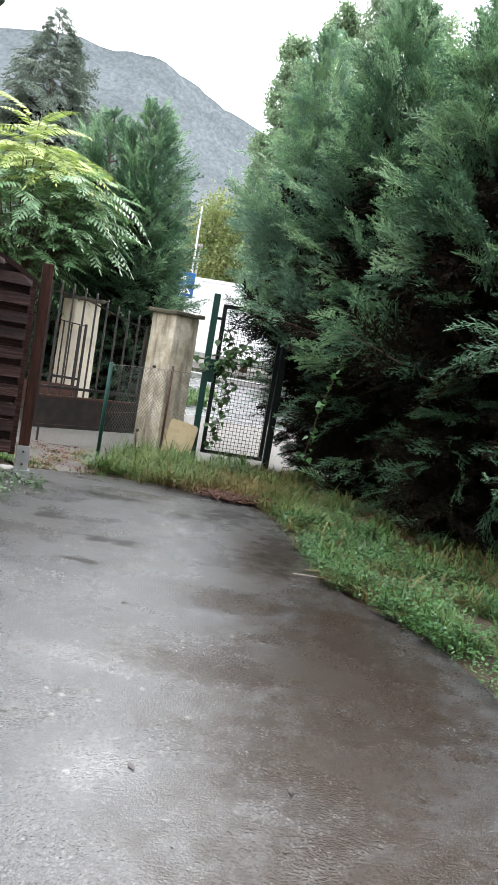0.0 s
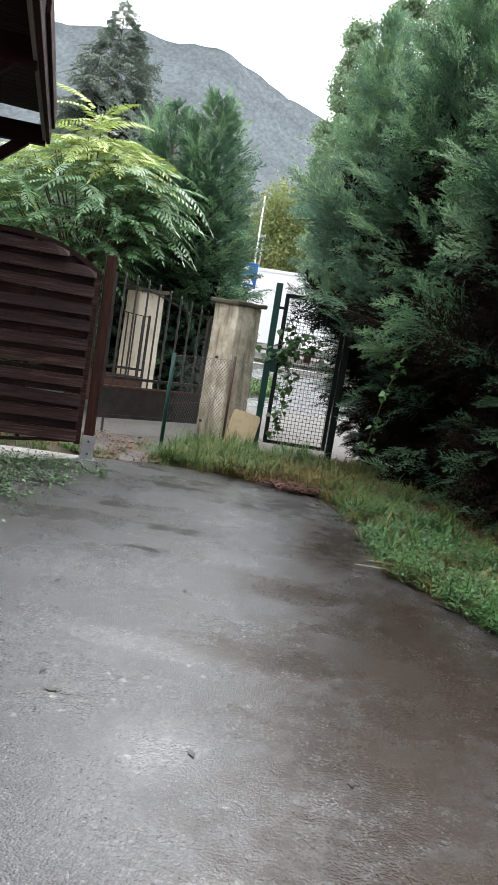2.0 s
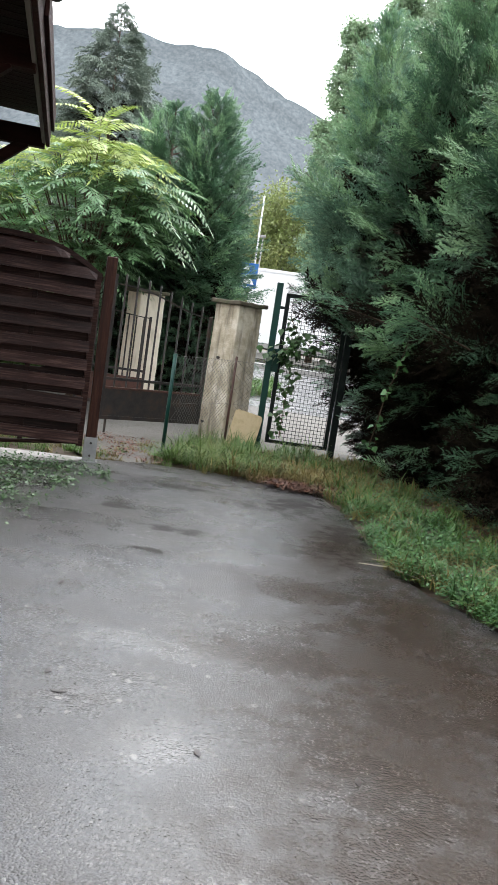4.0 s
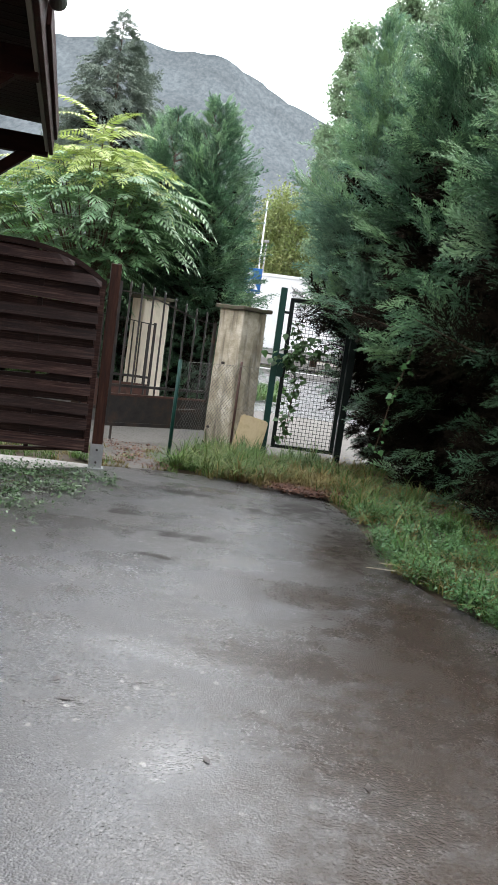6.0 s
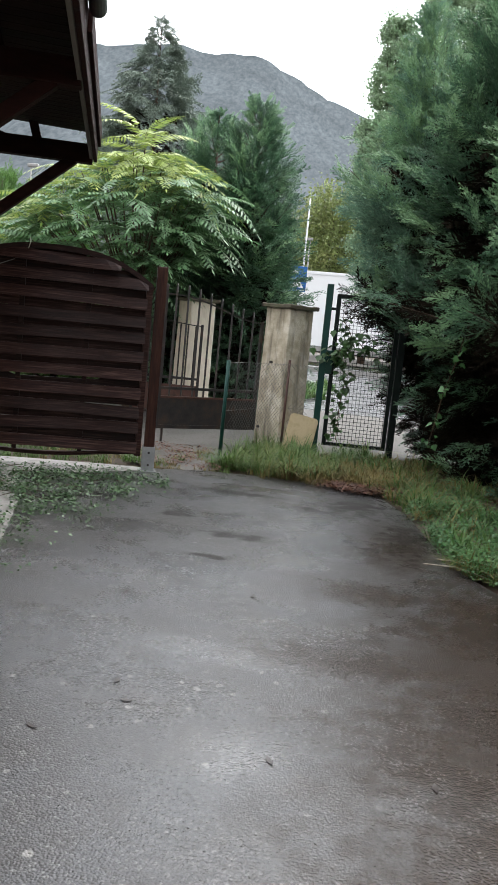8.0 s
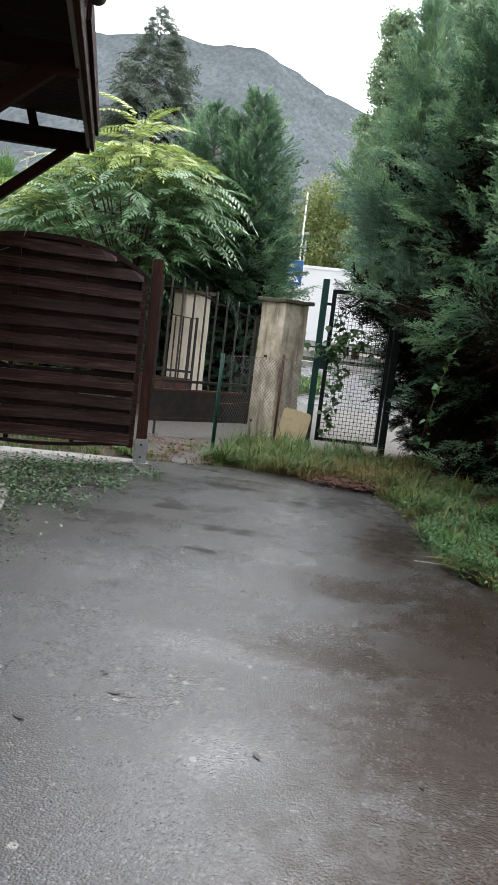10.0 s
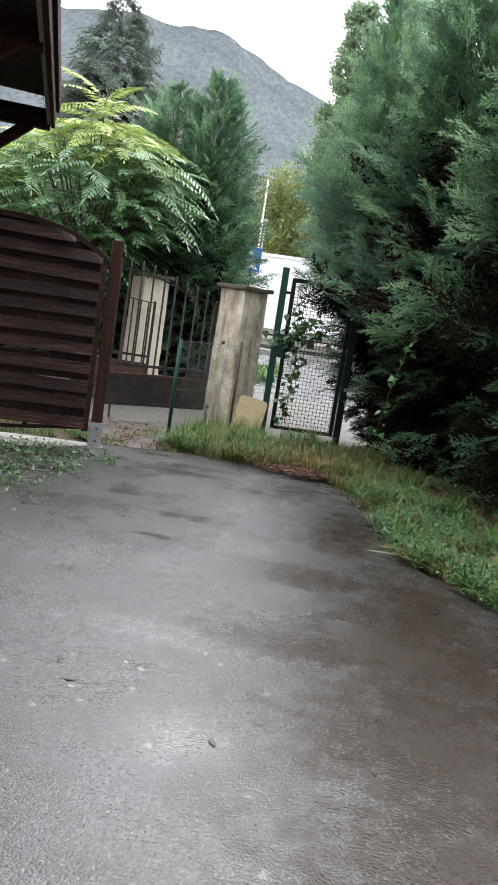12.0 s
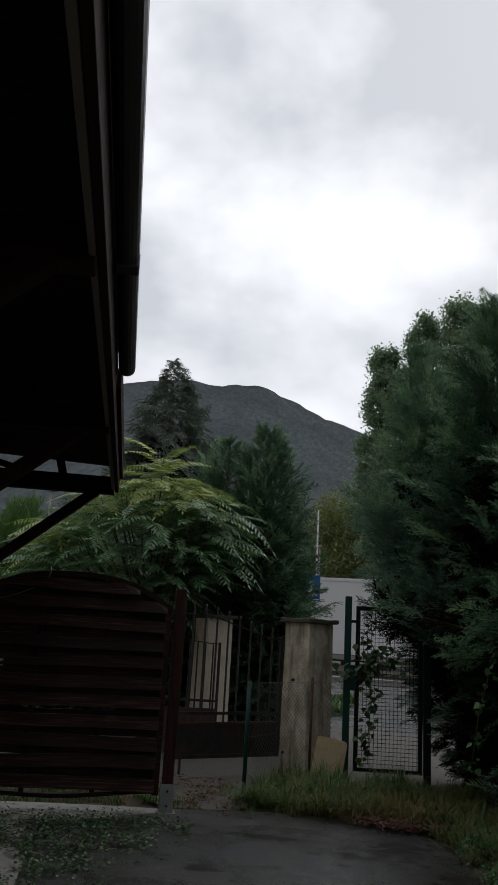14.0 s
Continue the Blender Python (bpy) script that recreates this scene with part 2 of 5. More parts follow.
M_WALL = material("house_render", [(0.50, 0.43, 0.33), (0.60, 0.52, 0.41), (0.44, 0.37, 0.28)], 3, (0.8, 0.95), 0.4, 120)
M_STRIP = material("weathered_edge", [(0.07, 0.058, 0.050), (0.11, 0.095, 0.085)], 4, (0.5, 0.7), 0.1, 60)
M_WHITE = material("white_strip", [(0.55, 0.52, 0.48), (0.7, 0.68, 0.64)], 4, (0.5, 0.7), 0.1, 60)
M_GLASS = material("dark_pane", [(0.02, 0.02, 0.022), (0.03, 0.03, 0.03)], 2, (0.05, 0.1), 0.0)
M_IRON = material("black_iron", [(0.016, 0.015, 0.015), (0.036, 0.032, 0.031), (0.075, 0.045, 0.032)], 7, (0.4, 0.65), 0.25, 60, metal=0.3)
M_RUST = material("brown_iron", [(0.05, 0.022, 0.016), (0.09, 0.04, 0.03), (0.04, 0.025, 0.02)], 7, (0.5, 0.7), 0.2, 60, metal=0.2)
M_GREEN = material("green_paint", [(0.004, 0.034, 0.027), (0.008, 0.050, 0.039)], 6, (0.34, 0.5), 0.08, 50, spec=0.25)
M_DARKGREEN = material("dark_frame", [(0.003, 0.007, 0.007), (0.006, 0.012, 0.011)], 6, (0.4, 0.6), 0.08, 50, spec=0.2)
M_GALV = material("galvanised", [(0.24, 0.245, 0.25), (0.38, 0.385, 0.39)], 9, (0.35, 0.5), 0.08, 60, metal=0.8)
M_WIRE = material("fence_wire", [(0.10, 0.10, 0.10), (0.22, 0.22, 0.21)], 12, (0.4, 0.6), 0, metal=0.7)
M_BOARD = material("wet_board", [(0.36, 0.27, 0.14), (0.54, 0.43, 0.26), (0.43, 0.33, 0.19)], 9, (0.45, 0.6), 0.2, 60)
M_TRUCK = material("white_panel", [(0.80, 0.80, 0.80), (0.86, 0.86, 0.86)], 0.8, (0.3, 0.45), 0.02, 30)
M_KERB = material("kerb_stone", [(0.24, 0.23, 0.22), (0.36, 0.35, 0.33)], 4, (0.5, 0.7), 0.2, 40)
M_BLUE = material("blue_sign", [(0.008, 0.085, 0.29), (0.012, 0.115, 0.36)], 3, (0.3, 0.4), 0.0)
M_SIGNWHITE = material("sign_white", [(0.75, 0.76, 0.78), (0.85, 0.85, 0.86)], 3, (0.35, 0.45), 0.0)
M_POLE = material("pale_pole", [(0.42, 0.43, 0.43), (0.62, 0.62, 0.62)], 5, (0.4, 0.55), 0.0)
M_BARK = material("bark", [(0.045, 0.028, 0.018), (0.10, 0.065, 0.042)], 8, (0.8, 0.95), 0.7, 30, stretch=(3, 3, 0.6))
# dry brown twigs, near black: the crown's inner shade is put into the colour
M_DEAD_SHADE = material("shaded_dead_twig", [(0.006, 0.005, 0.0035), (0.015, 0.011, 0.007), (0.009, 0.012, 0.006)], 2, (0.8, 0.95), 0, island=0.4, spec=0.08)
M_FRESH = material("cypress_fresh_tip", [(0.120, 0.230, 0.130), (0.190, 0.320, 0.170), (0.250, 0.390, 0.195)], 2.6, (0.34, 0.5), 0, island=0.35, spec=0.5, trans=0.3)
M_CYPRESS = material("cypress_green", [(0.032, 0.082, 0.048), (0.070, 0.148, 0.082), (0.120, 0.218, 0.108)], 2.6, (0.34, 0.5), 0, island=0.45, spec=0.5, trans=0.22)
# paler and greyer foliage: the sky's glare over the gate tree is in the colour
M_CYPRESS2 = material("cypress_glare_green", [(0.072, 0.150, 0.108), (0.140, 0.250, 0.172), (0.210, 0.340, 0.225)], 2.6, (0.34, 0.5), 0, island=0.45, spec=0.5, trans=0.28)
M_BRIGHT = material("shrub_green", [(0.090, 0.185, 0.052), (0.15, 0.265, 0.075)], 1.6, (0.5, 0.65), 0, island=0.35, spec=0.3, trans=0.22)
M_SPRUCE = material("spruce_green", [(0.12, 0.165, 0.13), (0.19, 0.23, 0.18)], 1.2, (0.55, 0.7), 0, island=0.35, spec=0.3, trans=0.1)
M_SUMAC = material("pinnate_green", [(0.088, 0.190, 0.084), (0.165, 0.285, 0.130)], 2.0, (0.34, 0.5), 0, island=0.3, spec=0.5, trans=0.34)
M_YOUNG = material("pinnate_yellow_green", [(0.26, 0.36, 0.085), (0.40, 0.47, 0.14)], 2.0, (0.36, 0.5), 0, island=0.2, spec=0.5, trans=0.3)
M_POPLAR = material("poplar_leaf", [(0.19, 0.29, 0.17), (0.30, 0.40, 0.24)], 2.0, (0.4, 0.55), 0, island=0.4, spec=0.5, trans=0.45)
M_AUTUMN = material("turning_leaf", [(0.15, 0.21, 0.07), (0.22, 0.27, 0.095), (0.29, 0.30, 0.12)], 0.7, (0.45, 0.6), 0, island=0.35, spec=0.3, trans=0.25)
M_IVY = material("ivy_leaf", [(0.032, 0.080, 0.026), (0.068, 0.132, 0.044)], 6, (0.35, 0.5), 0, island=0.4, spec=0.5, trans=0.15)
M_GRASS = material("grass_blade", [(0.045, 0.110, 0.026), (0.075, 0.150, 0.036), (0.13, 0.165, 0.055)], 1.7, (0.4, 0.55), 0, island=0.35, spec=0.4, trans=0.25)
M_LONG = material("long_grass_blade", [(0.060, 0.130, 0.030), (0.100, 0.170, 0.042), (0.18, 0.185, 0.070)], 1.7, (0.4, 0.55), 0, island=0.35, spec=0.4, trans=0.3)
M_DRY = material("dry_grass", [(0.14, 0.105, 0.035), (0.20, 0.165, 0.062), (0.105, 0.060, 0.024)], 3, (0.5, 0.7), 0, island=0.35, spec=0.3, trans=0.2)
M_WEED = material("weed_leaf", [(0.046, 0.135, 0.044), (0.090, 0.200, 0.068)], 3, (0.35, 0.5), 0, island=0.35, spec=0.5, trans=0.2)
M_LITTER = material("dead_leaf", [(0.055, 0.020, 0.012), (0.105, 0.040, 0.020), (0.035, 0.018, 0.013)], 6, (0.5, 0.7), 0, island=0.45, spec=0.4)
M_LEAF = material("wet_dead_leaf", [(0.014, 0.010, 0.008), (0.03, 0.018, 0.013)], 30, (0.3, 0.5), 0)
M_STRAW = material("straw", [(0.24, 0.22, 0.17), (0.34, 0.31, 0.24)], 8, (0.5, 0.6), 0)


def pillar_render(name="pillar_render"):
    """Old cement render: grey-beige, dark rain streaks running down from the cap, pale worn patches."""
    m = material(name, [(0.30, 0.25, 0.17), (0.52, 0.46, 0.35), (0.74, 0.69, 0.60)], 7, (0.75, 0.95), 0.8, 60, detail=9)
    nt = m.node_tree
    N, L = nt.nodes.new, nt.links.new
    bsdf = nt.nodes["Principled BSDF"]
    old = bsdf.inputs["Base Color"].links[0].from_socket
    co = N("ShaderNodeTexCoord")
    mp = N("ShaderNodeMapping")
    mp.inputs["Scale"].default_value = (9, 9, 1.3)
    L(co.outputs["Object"], mp.inputs["Vector"])
    n = N("ShaderNodeTexNoise")
    n.inputs["Scale"].default_value, n.inputs["Detail"].default_value = 1.3, 5
    L(mp.outputs["Vector"], n.inputs["Vector"])
    r = N("ShaderNodeMapRange")
    r.inputs["From Min"].default_value, r.inputs["From Max"].default_value = 0.50, 0.68
    r.inputs["To Max"].default_value = 0.72
    L(n.outputs["Fac"], r.inputs["Value"])
    x = N("ShaderNodeMix")
    x.data_type = "RGBA"
    L(r.outputs["Result"], x.inputs["Factor"])
    L(old, x.inputs["A"])
    x.inputs["B"].default_value = (0.085, 0.064, 0.042, 1)
    L(x.outputs["Result"], bsdf.inputs["Base Color"])
    return m


M_PILLAR = pillar_render()
M_CREAM = material("cream_render", [(0.50, 0.43, 0.33), (0.72, 0.65, 0.53), (0.61, 0.54, 0.43)], 4, (0.75, 0.95), 0.4, 70, stretch=(3, 3, 0.8))
M_CAP = material("mossy_cap", [(0.05, 0.045, 0.03), (0.10, 0.085, 0.06), (0.06, 0.07, 0.03)], 9, (0.8, 0.95), 0.6, 60)


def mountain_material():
    """Wooded slope with pale rock outcrops; the haze of damp air is mixed into its base colours."""
    m = material("hazy_mountain_slope", [(0.066, 0.078, 0.084), (0.098, 0.111, 0.118), (0.130, 0.143, 0.150)], 0.20, (0.9, 1), 0.0, spec=0.0, detail=12, stretch=(1, 0.35, 0.6))
    nt = m.node_tree
    N, L = nt.nodes.new, nt.links.new
    bsdf = nt.nodes["Principled BSDF"]
    old = bsdf.inputs["Base Color"].links[0].from_socket
    co = N("ShaderNodeTexCoord")
    v = N("ShaderNodeTexNoise")
    v.inputs["Scale"].default_value, v.inputs["Detail"].default_value, v.inputs["Roughness"].default_value = 0.035, 10, 0.75
    L(co.outputs["Object"], v.inputs["Vector"])
    r = N("ShaderNodeMapRange")
    r.inputs["From Min"].default_value, r.inputs["From Max"].default_value = 0.64, 0.70
    r.inputs["To Max"].default_value = 0.28
    L(v.outputs["Fac"], r.inputs["Value"])
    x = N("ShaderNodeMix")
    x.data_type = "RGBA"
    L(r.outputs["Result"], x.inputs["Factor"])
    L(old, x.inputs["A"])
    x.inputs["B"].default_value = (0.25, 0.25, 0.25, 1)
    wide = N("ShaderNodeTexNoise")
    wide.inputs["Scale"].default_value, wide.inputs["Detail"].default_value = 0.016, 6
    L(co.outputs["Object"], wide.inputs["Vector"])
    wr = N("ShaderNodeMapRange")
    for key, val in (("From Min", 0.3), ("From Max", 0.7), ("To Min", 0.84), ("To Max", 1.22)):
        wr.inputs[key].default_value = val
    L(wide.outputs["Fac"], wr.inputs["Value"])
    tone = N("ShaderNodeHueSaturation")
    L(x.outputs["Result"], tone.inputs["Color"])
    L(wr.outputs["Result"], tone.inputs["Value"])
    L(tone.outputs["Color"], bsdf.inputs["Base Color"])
    return m


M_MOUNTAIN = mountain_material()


# ---- building helpers ----
def mesh_of(bm, name, mat, smooth=False):
    me = bpy.data.meshes.new(name)
    bmesh.ops.recalc_face_normals(bm, faces=bm.faces)
    bm.to_mesh(me)
    bm.free()
    me.materials.append(mat)
    if smooth:
        me.polygons.foreach_set("use_smooth", [True] * len(me.polygons))
    return me


def part(name, bm, mat, parent=None, label="", smooth=False):
    ob = new(name, bm if isinstance(bm, bpy.types.Mesh) else mesh_of(bm, name, mat, smooth))
    if parent is not None:
        ob.parent = parent
    if label:
        tagged(ob, label)
    return ob


def thing(name, label, category, group="", kind="", m=None):
    ob = new(name)
    ob.empty_display_size = 0.1
    if m is not None:
        ob.matrix_world = m
    return tagged(ob, label, category, group, kind)


def box(x0, x1, y0, y1, z0, z1, bevel=0.0, bm=None):
    bm = bm or bmesh.new()
    got = bmesh.ops.create_cube(bm, size=1.0)
    vs = got["verts"]
    for v in vs:
        v.co = ((x0 + x1) / 2 + v.co.x * (x1 - x0), (y0 + y1) / 2 + v.co.y * (y1 - y0), (z0 + z1) / 2 + v.co.z * (z1 - z0))
    if bevel:
        es = list({e for v in vs for e in v.link_edges})
        bmesh.ops.bevel(bm, geom=es, offset=bevel, segments=2, affect="EDGES", profile=0.5)
    return bm


def bar(a, b, w, h, bevel=0.0, bm=None):
    """A squared timber or bar from a to b, w wide and h deep."""
    bm = bm or bmesh.new()
    a, b = Vector(a), Vector(b)
    d = b - a
    one = box(-w / 2, w / 2, -h / 2, h / 2, 0, d.length, bevel)
    rot = d.to_track_quat("Z", "Y").to_matrix().to_4x4()
    one.transform(Matrix.Translation(a) @ rot)
    me = bpy.data.meshes.new("piece")
    one.to_mesh(me)
    one.free()
    bm.from_mesh(me)
    bpy.data.meshes.remove(me)
    return bm


def tube(points, radii, sides=8, bm=None, cap=True):
    """A round tapered tube through points."""
    bm = bm or bmesh.new()
    rings = []
    pts = [Vector(p) for p in points]
    for i, p in enumerate(pts):
        d = (pts[min(i + 1, len(pts) - 1)] - pts[max(i - 1, 0)]).normalized()
        side = d.cross(Vector((0.31, 0.17, 0.93))).normalized() if abs(d.z) < 0.9 else d.cross(Vector((1, 0.1, 0))).normalized()
        up = side.cross(d)
        r = radii[i] if isinstance(radii, (list, tuple)) else radii
        rings.append([bm.verts.new(p + (side * math.cos(k * math.tau / sides) + up * math.sin(k * math.tau / sides)) * r) for k in range(sides)])
    for ra, rb in zip(rings, rings[1:]):
        for k in range(sides):
            bm.faces.new((ra[k], ra[(k + 1) % sides], rb[(k + 1) % sides], rb[k]))
    if cap:
        bm.faces.new(rings[0])
        bm.faces.new(rings[-1])
    return bm


def quads_mesh(name, verts, mat):
    """One mesh of separate quads from an array of shape (n, 4, 3)."""
    verts = np.ascontiguousarray(verts, dtype=np.float32).reshape(-1, 3)
    n = len(verts) // 4
    me = bpy.data.meshes.new(name)
    me.vertices.add(len(verts))
    me.vertices.foreach_set("co", verts.ravel())
    me.loops.add(4 * n)
    me.loops.foreach_set("vertex_index", np.arange(4 * n, dtype=np.int32))
    me.polygons.add(n)
    me.polygons.foreach_set("loop_start", np.arange(0, 4 * n, 4, dtype=np.int32))
    me.update(calc_edges=True)
    me.validate()
    me.materials.append(mat)
    return me


def diamond(base, direction, side, length, width, droop=0.0):
    tip = base + direction * length + np.array((0, 0, -droop))
    mid = base + direction * length * 0.45 + np.array((0, 0, -droop * 0.3))
    return [base, mid + side * width / 2, tip, mid - side * width / 2]


def frames_of(rng, dirs, roll=0.7, planes=None):
    """Turning matrices that take +y to each direction, with +z held roughly up and a random roll."""
    d = dirs / np.linalg.norm(dirs, axis=1, keepdims=True)
    ref = (np.tile(np.array((0.0, 0.0, 1.0)), (len(d), 1)) if planes is None else planes) + rng.normal(0, roll * 0.5, (len(d), 3))
    x = np.cross(d, ref)
    x /= np.linalg.norm(x, axis=1, keepdims=True) + 1e-9
    z = np.cross(x, d)
    return np.stack((x, d, z), axis=2)


def placed(templates, rng, pos, rots, sizes):
    """All quads of randomly chosen templates, set at pos."""
    pick = rng.integers(0, len(templates), len(pos))
    out = []
    for k, tpl in enumerate(templates):
        sel = np.where(pick == k)[0]
        if len(sel):
            q = np.einsum("nij,qcj->nqci", rots[sel], tpl) * sizes[sel][:, None, None, None] + pos[sel][:, None, None, :]
            out.append(q.reshape(-1, 4, 3))
    return np.concatenate(out)


def cypress_sprays(rng, count=4, pairs=16, width=0.046):
    """Feathery flat sprays of unit length along +y."""
    made = []
    for _ in range(count):
        qs = [diamond(np.zeros(3), np.array((0, 1.0, 0)), np.array((1.0, 0, 0)), 1.0, 0.025)]
        for i in range(pairs):
            s = 0.06 + 0.9 * i / pairs
            for sgn in (-1, 1):
                a = math.radians(rng.uniform(24, 46))
                d = np.array((sgn * math.sin(a), math.cos(a), rng.normal(0.05, 0.22)))
                ln = (0.40 * (1 - s) ** 0.8 + 0.10) * rng.uniform(0.7, 1.15)
                b = np.array((0, s + rng.uniform(-0.02, 0.02), 0.05 * math.sin(3 * s)))
                sd = np.cross(d, np.array((0, 0, 1.0)) + rng.normal(0, 0.4, 3))
                sd /= np.linalg.norm(sd)
                qs.append(diamond(b, d, sd, ln, width * rng.uniform(0.7, 1.2), 0.04 * rng.uniform(0, 1)))
        made.append(np.array(qs))
    return made


def cypress_plumes(rng, count=5, side=11, fine=5, width=0.024):
    """Plumes of unit length along +y: an arching axis, side twigs that shorten to the tip, each with small scaly tips."""
    made = []
    for _ in range(count):
        bow, droop = rng.uniform(0.05, 0.14), rng.uniform(0.04, 0.20)
        spine = lambda s: np.array((0.0, s, bow * math.sin(math.pi * s) - droop * s * s))
        qs = [diamond(spine(0), spine(0.5) / 0.5, np.array((1.0, 0, 0)), 0.5, 0.018), diamond(spine(0.5), (spine(1) - spine(0.5)) / 0.5, np.array((1.0, 0, 0)), 0.5, 0.02)]
        for i in range(side):
            s = 0.05 + 0.92 * (i + rng.uniform(-0.2, 0.2)) / side
            for sgn in (-1, 1):
                a = math.radians(rng.uniform(20, 40))
                d = np.array((sgn * math.sin(a), math.cos(a), rng.normal(0.02, 0.16)))
                d /= np.linalg.norm(d)
                ln = (0.34 * (1 - s) ** 0.9 + 0.09) * rng.uniform(0.65, 1.2)
                b = spine(s)
                sd = np.cross(d, np.array((0, 0, 1.0)) + rng.normal(0, 0.3, 3))
                sd /= np.linalg.norm(sd)
                qs.append(diamond(b, d, sd, ln, 0.017, 0.03 * ln))
                for k in range(fine):
                    f = (k + 0.6) / fine
                    g = d + sd * (0.45 if k % 2 else -0.45) * rng.uniform(0.6, 1.2) + np.array((0, 0, rng.normal(0, 0.2)))
                    g /= np.linalg.norm(g)
                    w = np.cross(g, np.array((0, 0, 1.0)) + rng.normal(0, 0.6, 3))
                    w /= np.linalg.norm(w)
                    qs.append(diamond(b + d * ln * f, g, w, (0.055 + 0.20 * ln) * (1.15 - 0.5 * f) * rng.uniform(0.7, 1.2), width * rng.uniform(0.7, 1.25), 0.01))
        made.append(np.array(qs))
    return made


HEDGE = "row of cypress trees beside the drive"


def conifer(name, label, base, height, radius, mat, seed, limbs=260, per=7, size=(0.36, 0.60), low=0.0, profile=None, rise=(15, 68), group="", category="conifer", trunk=0.11, lean=0.0, side=10, fine=5, width=0.024, fresh=0.0, inner=1200, roll=1.0, hang=0.0, dead=0.0):
    """Trunk, limbs that end in feathery plumes, and dry twigs within, coloured with the crown's shade; profile(h) gives
    the crown's relative radius at relative height h.
    """
    rng = np.random.default_rng(seed)
    tree = thing(name, label, category, group, m=pose(*base))
    part("trunk", tube([(0, 0, -0.1), (0.02 + lean * height * 0.4, 0.01, height * 0.4), (lean * height * 0.96, 0.02, height * 0.96)], [trunk, trunk * 0.65, 0.012], 8), M_BARK, tree, smooth=True)
    profile = profile or (lambda h: (1 - h) ** 0.75 * min(1.0, 0.62 + 1.6 * h))
    pos, dirs, planes, sizes, young, brown = [], [], [], [], [], []
    limb_bm = bmesh.new()
    up = np.array((0, 0, 1.0))
    for i in range(limbs):
        h = low + (1 - low) * ((i + rng.random()) / limbs) ** 1.05
        az = i * 2.39996 + rng.normal(0, 0.25)
        el = math.radians(min(80.0, rise[0] + (rise[1] - rise[0]) * h + rng.normal(0, 9)))
        reach = radius * profile(h) * (rng.uniform(0.58, 1.0) + (0.30 if i % 5 == 0 else 0.0)) + 0.05
        climb = reach * math.tan(el)
        z0 = max(0.05, h * height - climb)
        start = np.array((lean * z0, 0, z0))
        out = np.array((math.cos(az), math.sin(az), 0.0))
        end = start + out * reach + up * climb
        end[0] += lean * (end[2] - z0)
        end[2] = max(0.12, min(end[2], height - rng.uniform(0, 0.12)))
        length = np.linalg.norm(end - start)
        ax = (end - start) / length
        across = np.cross(ax, up + out * rng.normal(0, 0.3) + rng.normal(0, roll * 0.6, 3))
        across /= np.linalg.norm(across)
        if i % 4 == 0:
            tube([start, start * 0.5 + end * 0.5 - up * 0.05, end], [0.016, 0.010, 0.003], 4, limb_bm, cap=False)
        grow = 0.28 + 0.72 * min(1.0, length / 0.9)
        s = np.concatenate((0.40 + 0.50 * (np.arange(per - 1) + rng.random(per - 1)) / (per - 1), (0.92,)))
        sgn = np.where(np.arange(per) % 2 == 0, 1.0, -1.0)
        fan = np.radians(rng.uniform(18, 48, per)) * np.where(s > 0.9, 0.1, 1.0)
        p = start + (end - start) * s[:, None] + up * (0.10 * length * (s * s - s))[:, None] + rng.normal(0, 0.02, (per, 3))
        pos.append(p)
        planes.append(np.cross(across, ax) + rng.normal(0, 0.22, (per, 3)))
        dirs.append(ax * np.cos(fan)[:, None] + across * (sgn * np.sin(fan))[:, None] + up * (0.04 - hang) + rng.normal(0, 0.08, (per, 3)))
        # pale tips thicken upward, putting the bright haze on the tops into colour
        young.append((s > 0.66) & (rng.random() < fresh * (0.12 + 2.2 * h * h)))
        brown.append(np.full(per, rng.random() < 1.3 * (1 - h / dead) if h < dead else False) & (s < rng.uniform(0.7, 1.0)))
        sizes.append((size[1] + (size[0] - size[1]) * s) * grow * rng.uniform(0.8, 1.25, per))
    pos, dirs, planes, sizes, young, brown = (np.concatenate(a) for a in (pos, dirs, planes, sizes, young, brown))
    tagged(part("branchwork", limb_bm, M_BARK, tree), kind="stuff")
    plumes = cypress_plumes(rng, 5, side, fine, width)
    for nm, sel, m in (("crown", ~young & ~brown, mat), ("fresh_growth", young & ~brown, M_FRESH), ("dead_growth", brown, M_DEAD_SHADE)):
        sel = sel & (pos[:, 2] > 0.06)
        if sel.any():
            part(nm, quads_mesh(nm, placed(plumes, rng, pos[sel], frames_of(rng, dirs[sel], 0.0, planes[sel]), sizes[sel]), m), None, tree, {"fresh_growth": "paler fresh spray tips, carrying the bright haze on the crown's top", "dead_growth": "dry brown low sprays, the crown's shade put into their colour"}.get(nm, ""))
    # filler twigs whose colour carries the shade inside the crown
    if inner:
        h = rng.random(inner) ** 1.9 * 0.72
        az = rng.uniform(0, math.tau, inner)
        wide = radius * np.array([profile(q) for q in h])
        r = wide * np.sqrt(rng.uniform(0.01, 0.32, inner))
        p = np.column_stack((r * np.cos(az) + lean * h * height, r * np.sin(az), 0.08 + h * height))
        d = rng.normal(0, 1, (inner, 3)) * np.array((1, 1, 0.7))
        dry = part("inner_growth", quads_mesh("inner_growth", placed(cypress_sprays(rng, 3, 8, 0.10), rng, p, frames_of(rng, d, 1.6), np.minimum(0.42, 0.36 * wide + 0.04) * rng.uniform(0.7, 1.1, inner)), M_DEAD_SHADE), None, tree, "dry brown growth within the crown, near black with its inner shade")
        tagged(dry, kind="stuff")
    return tree


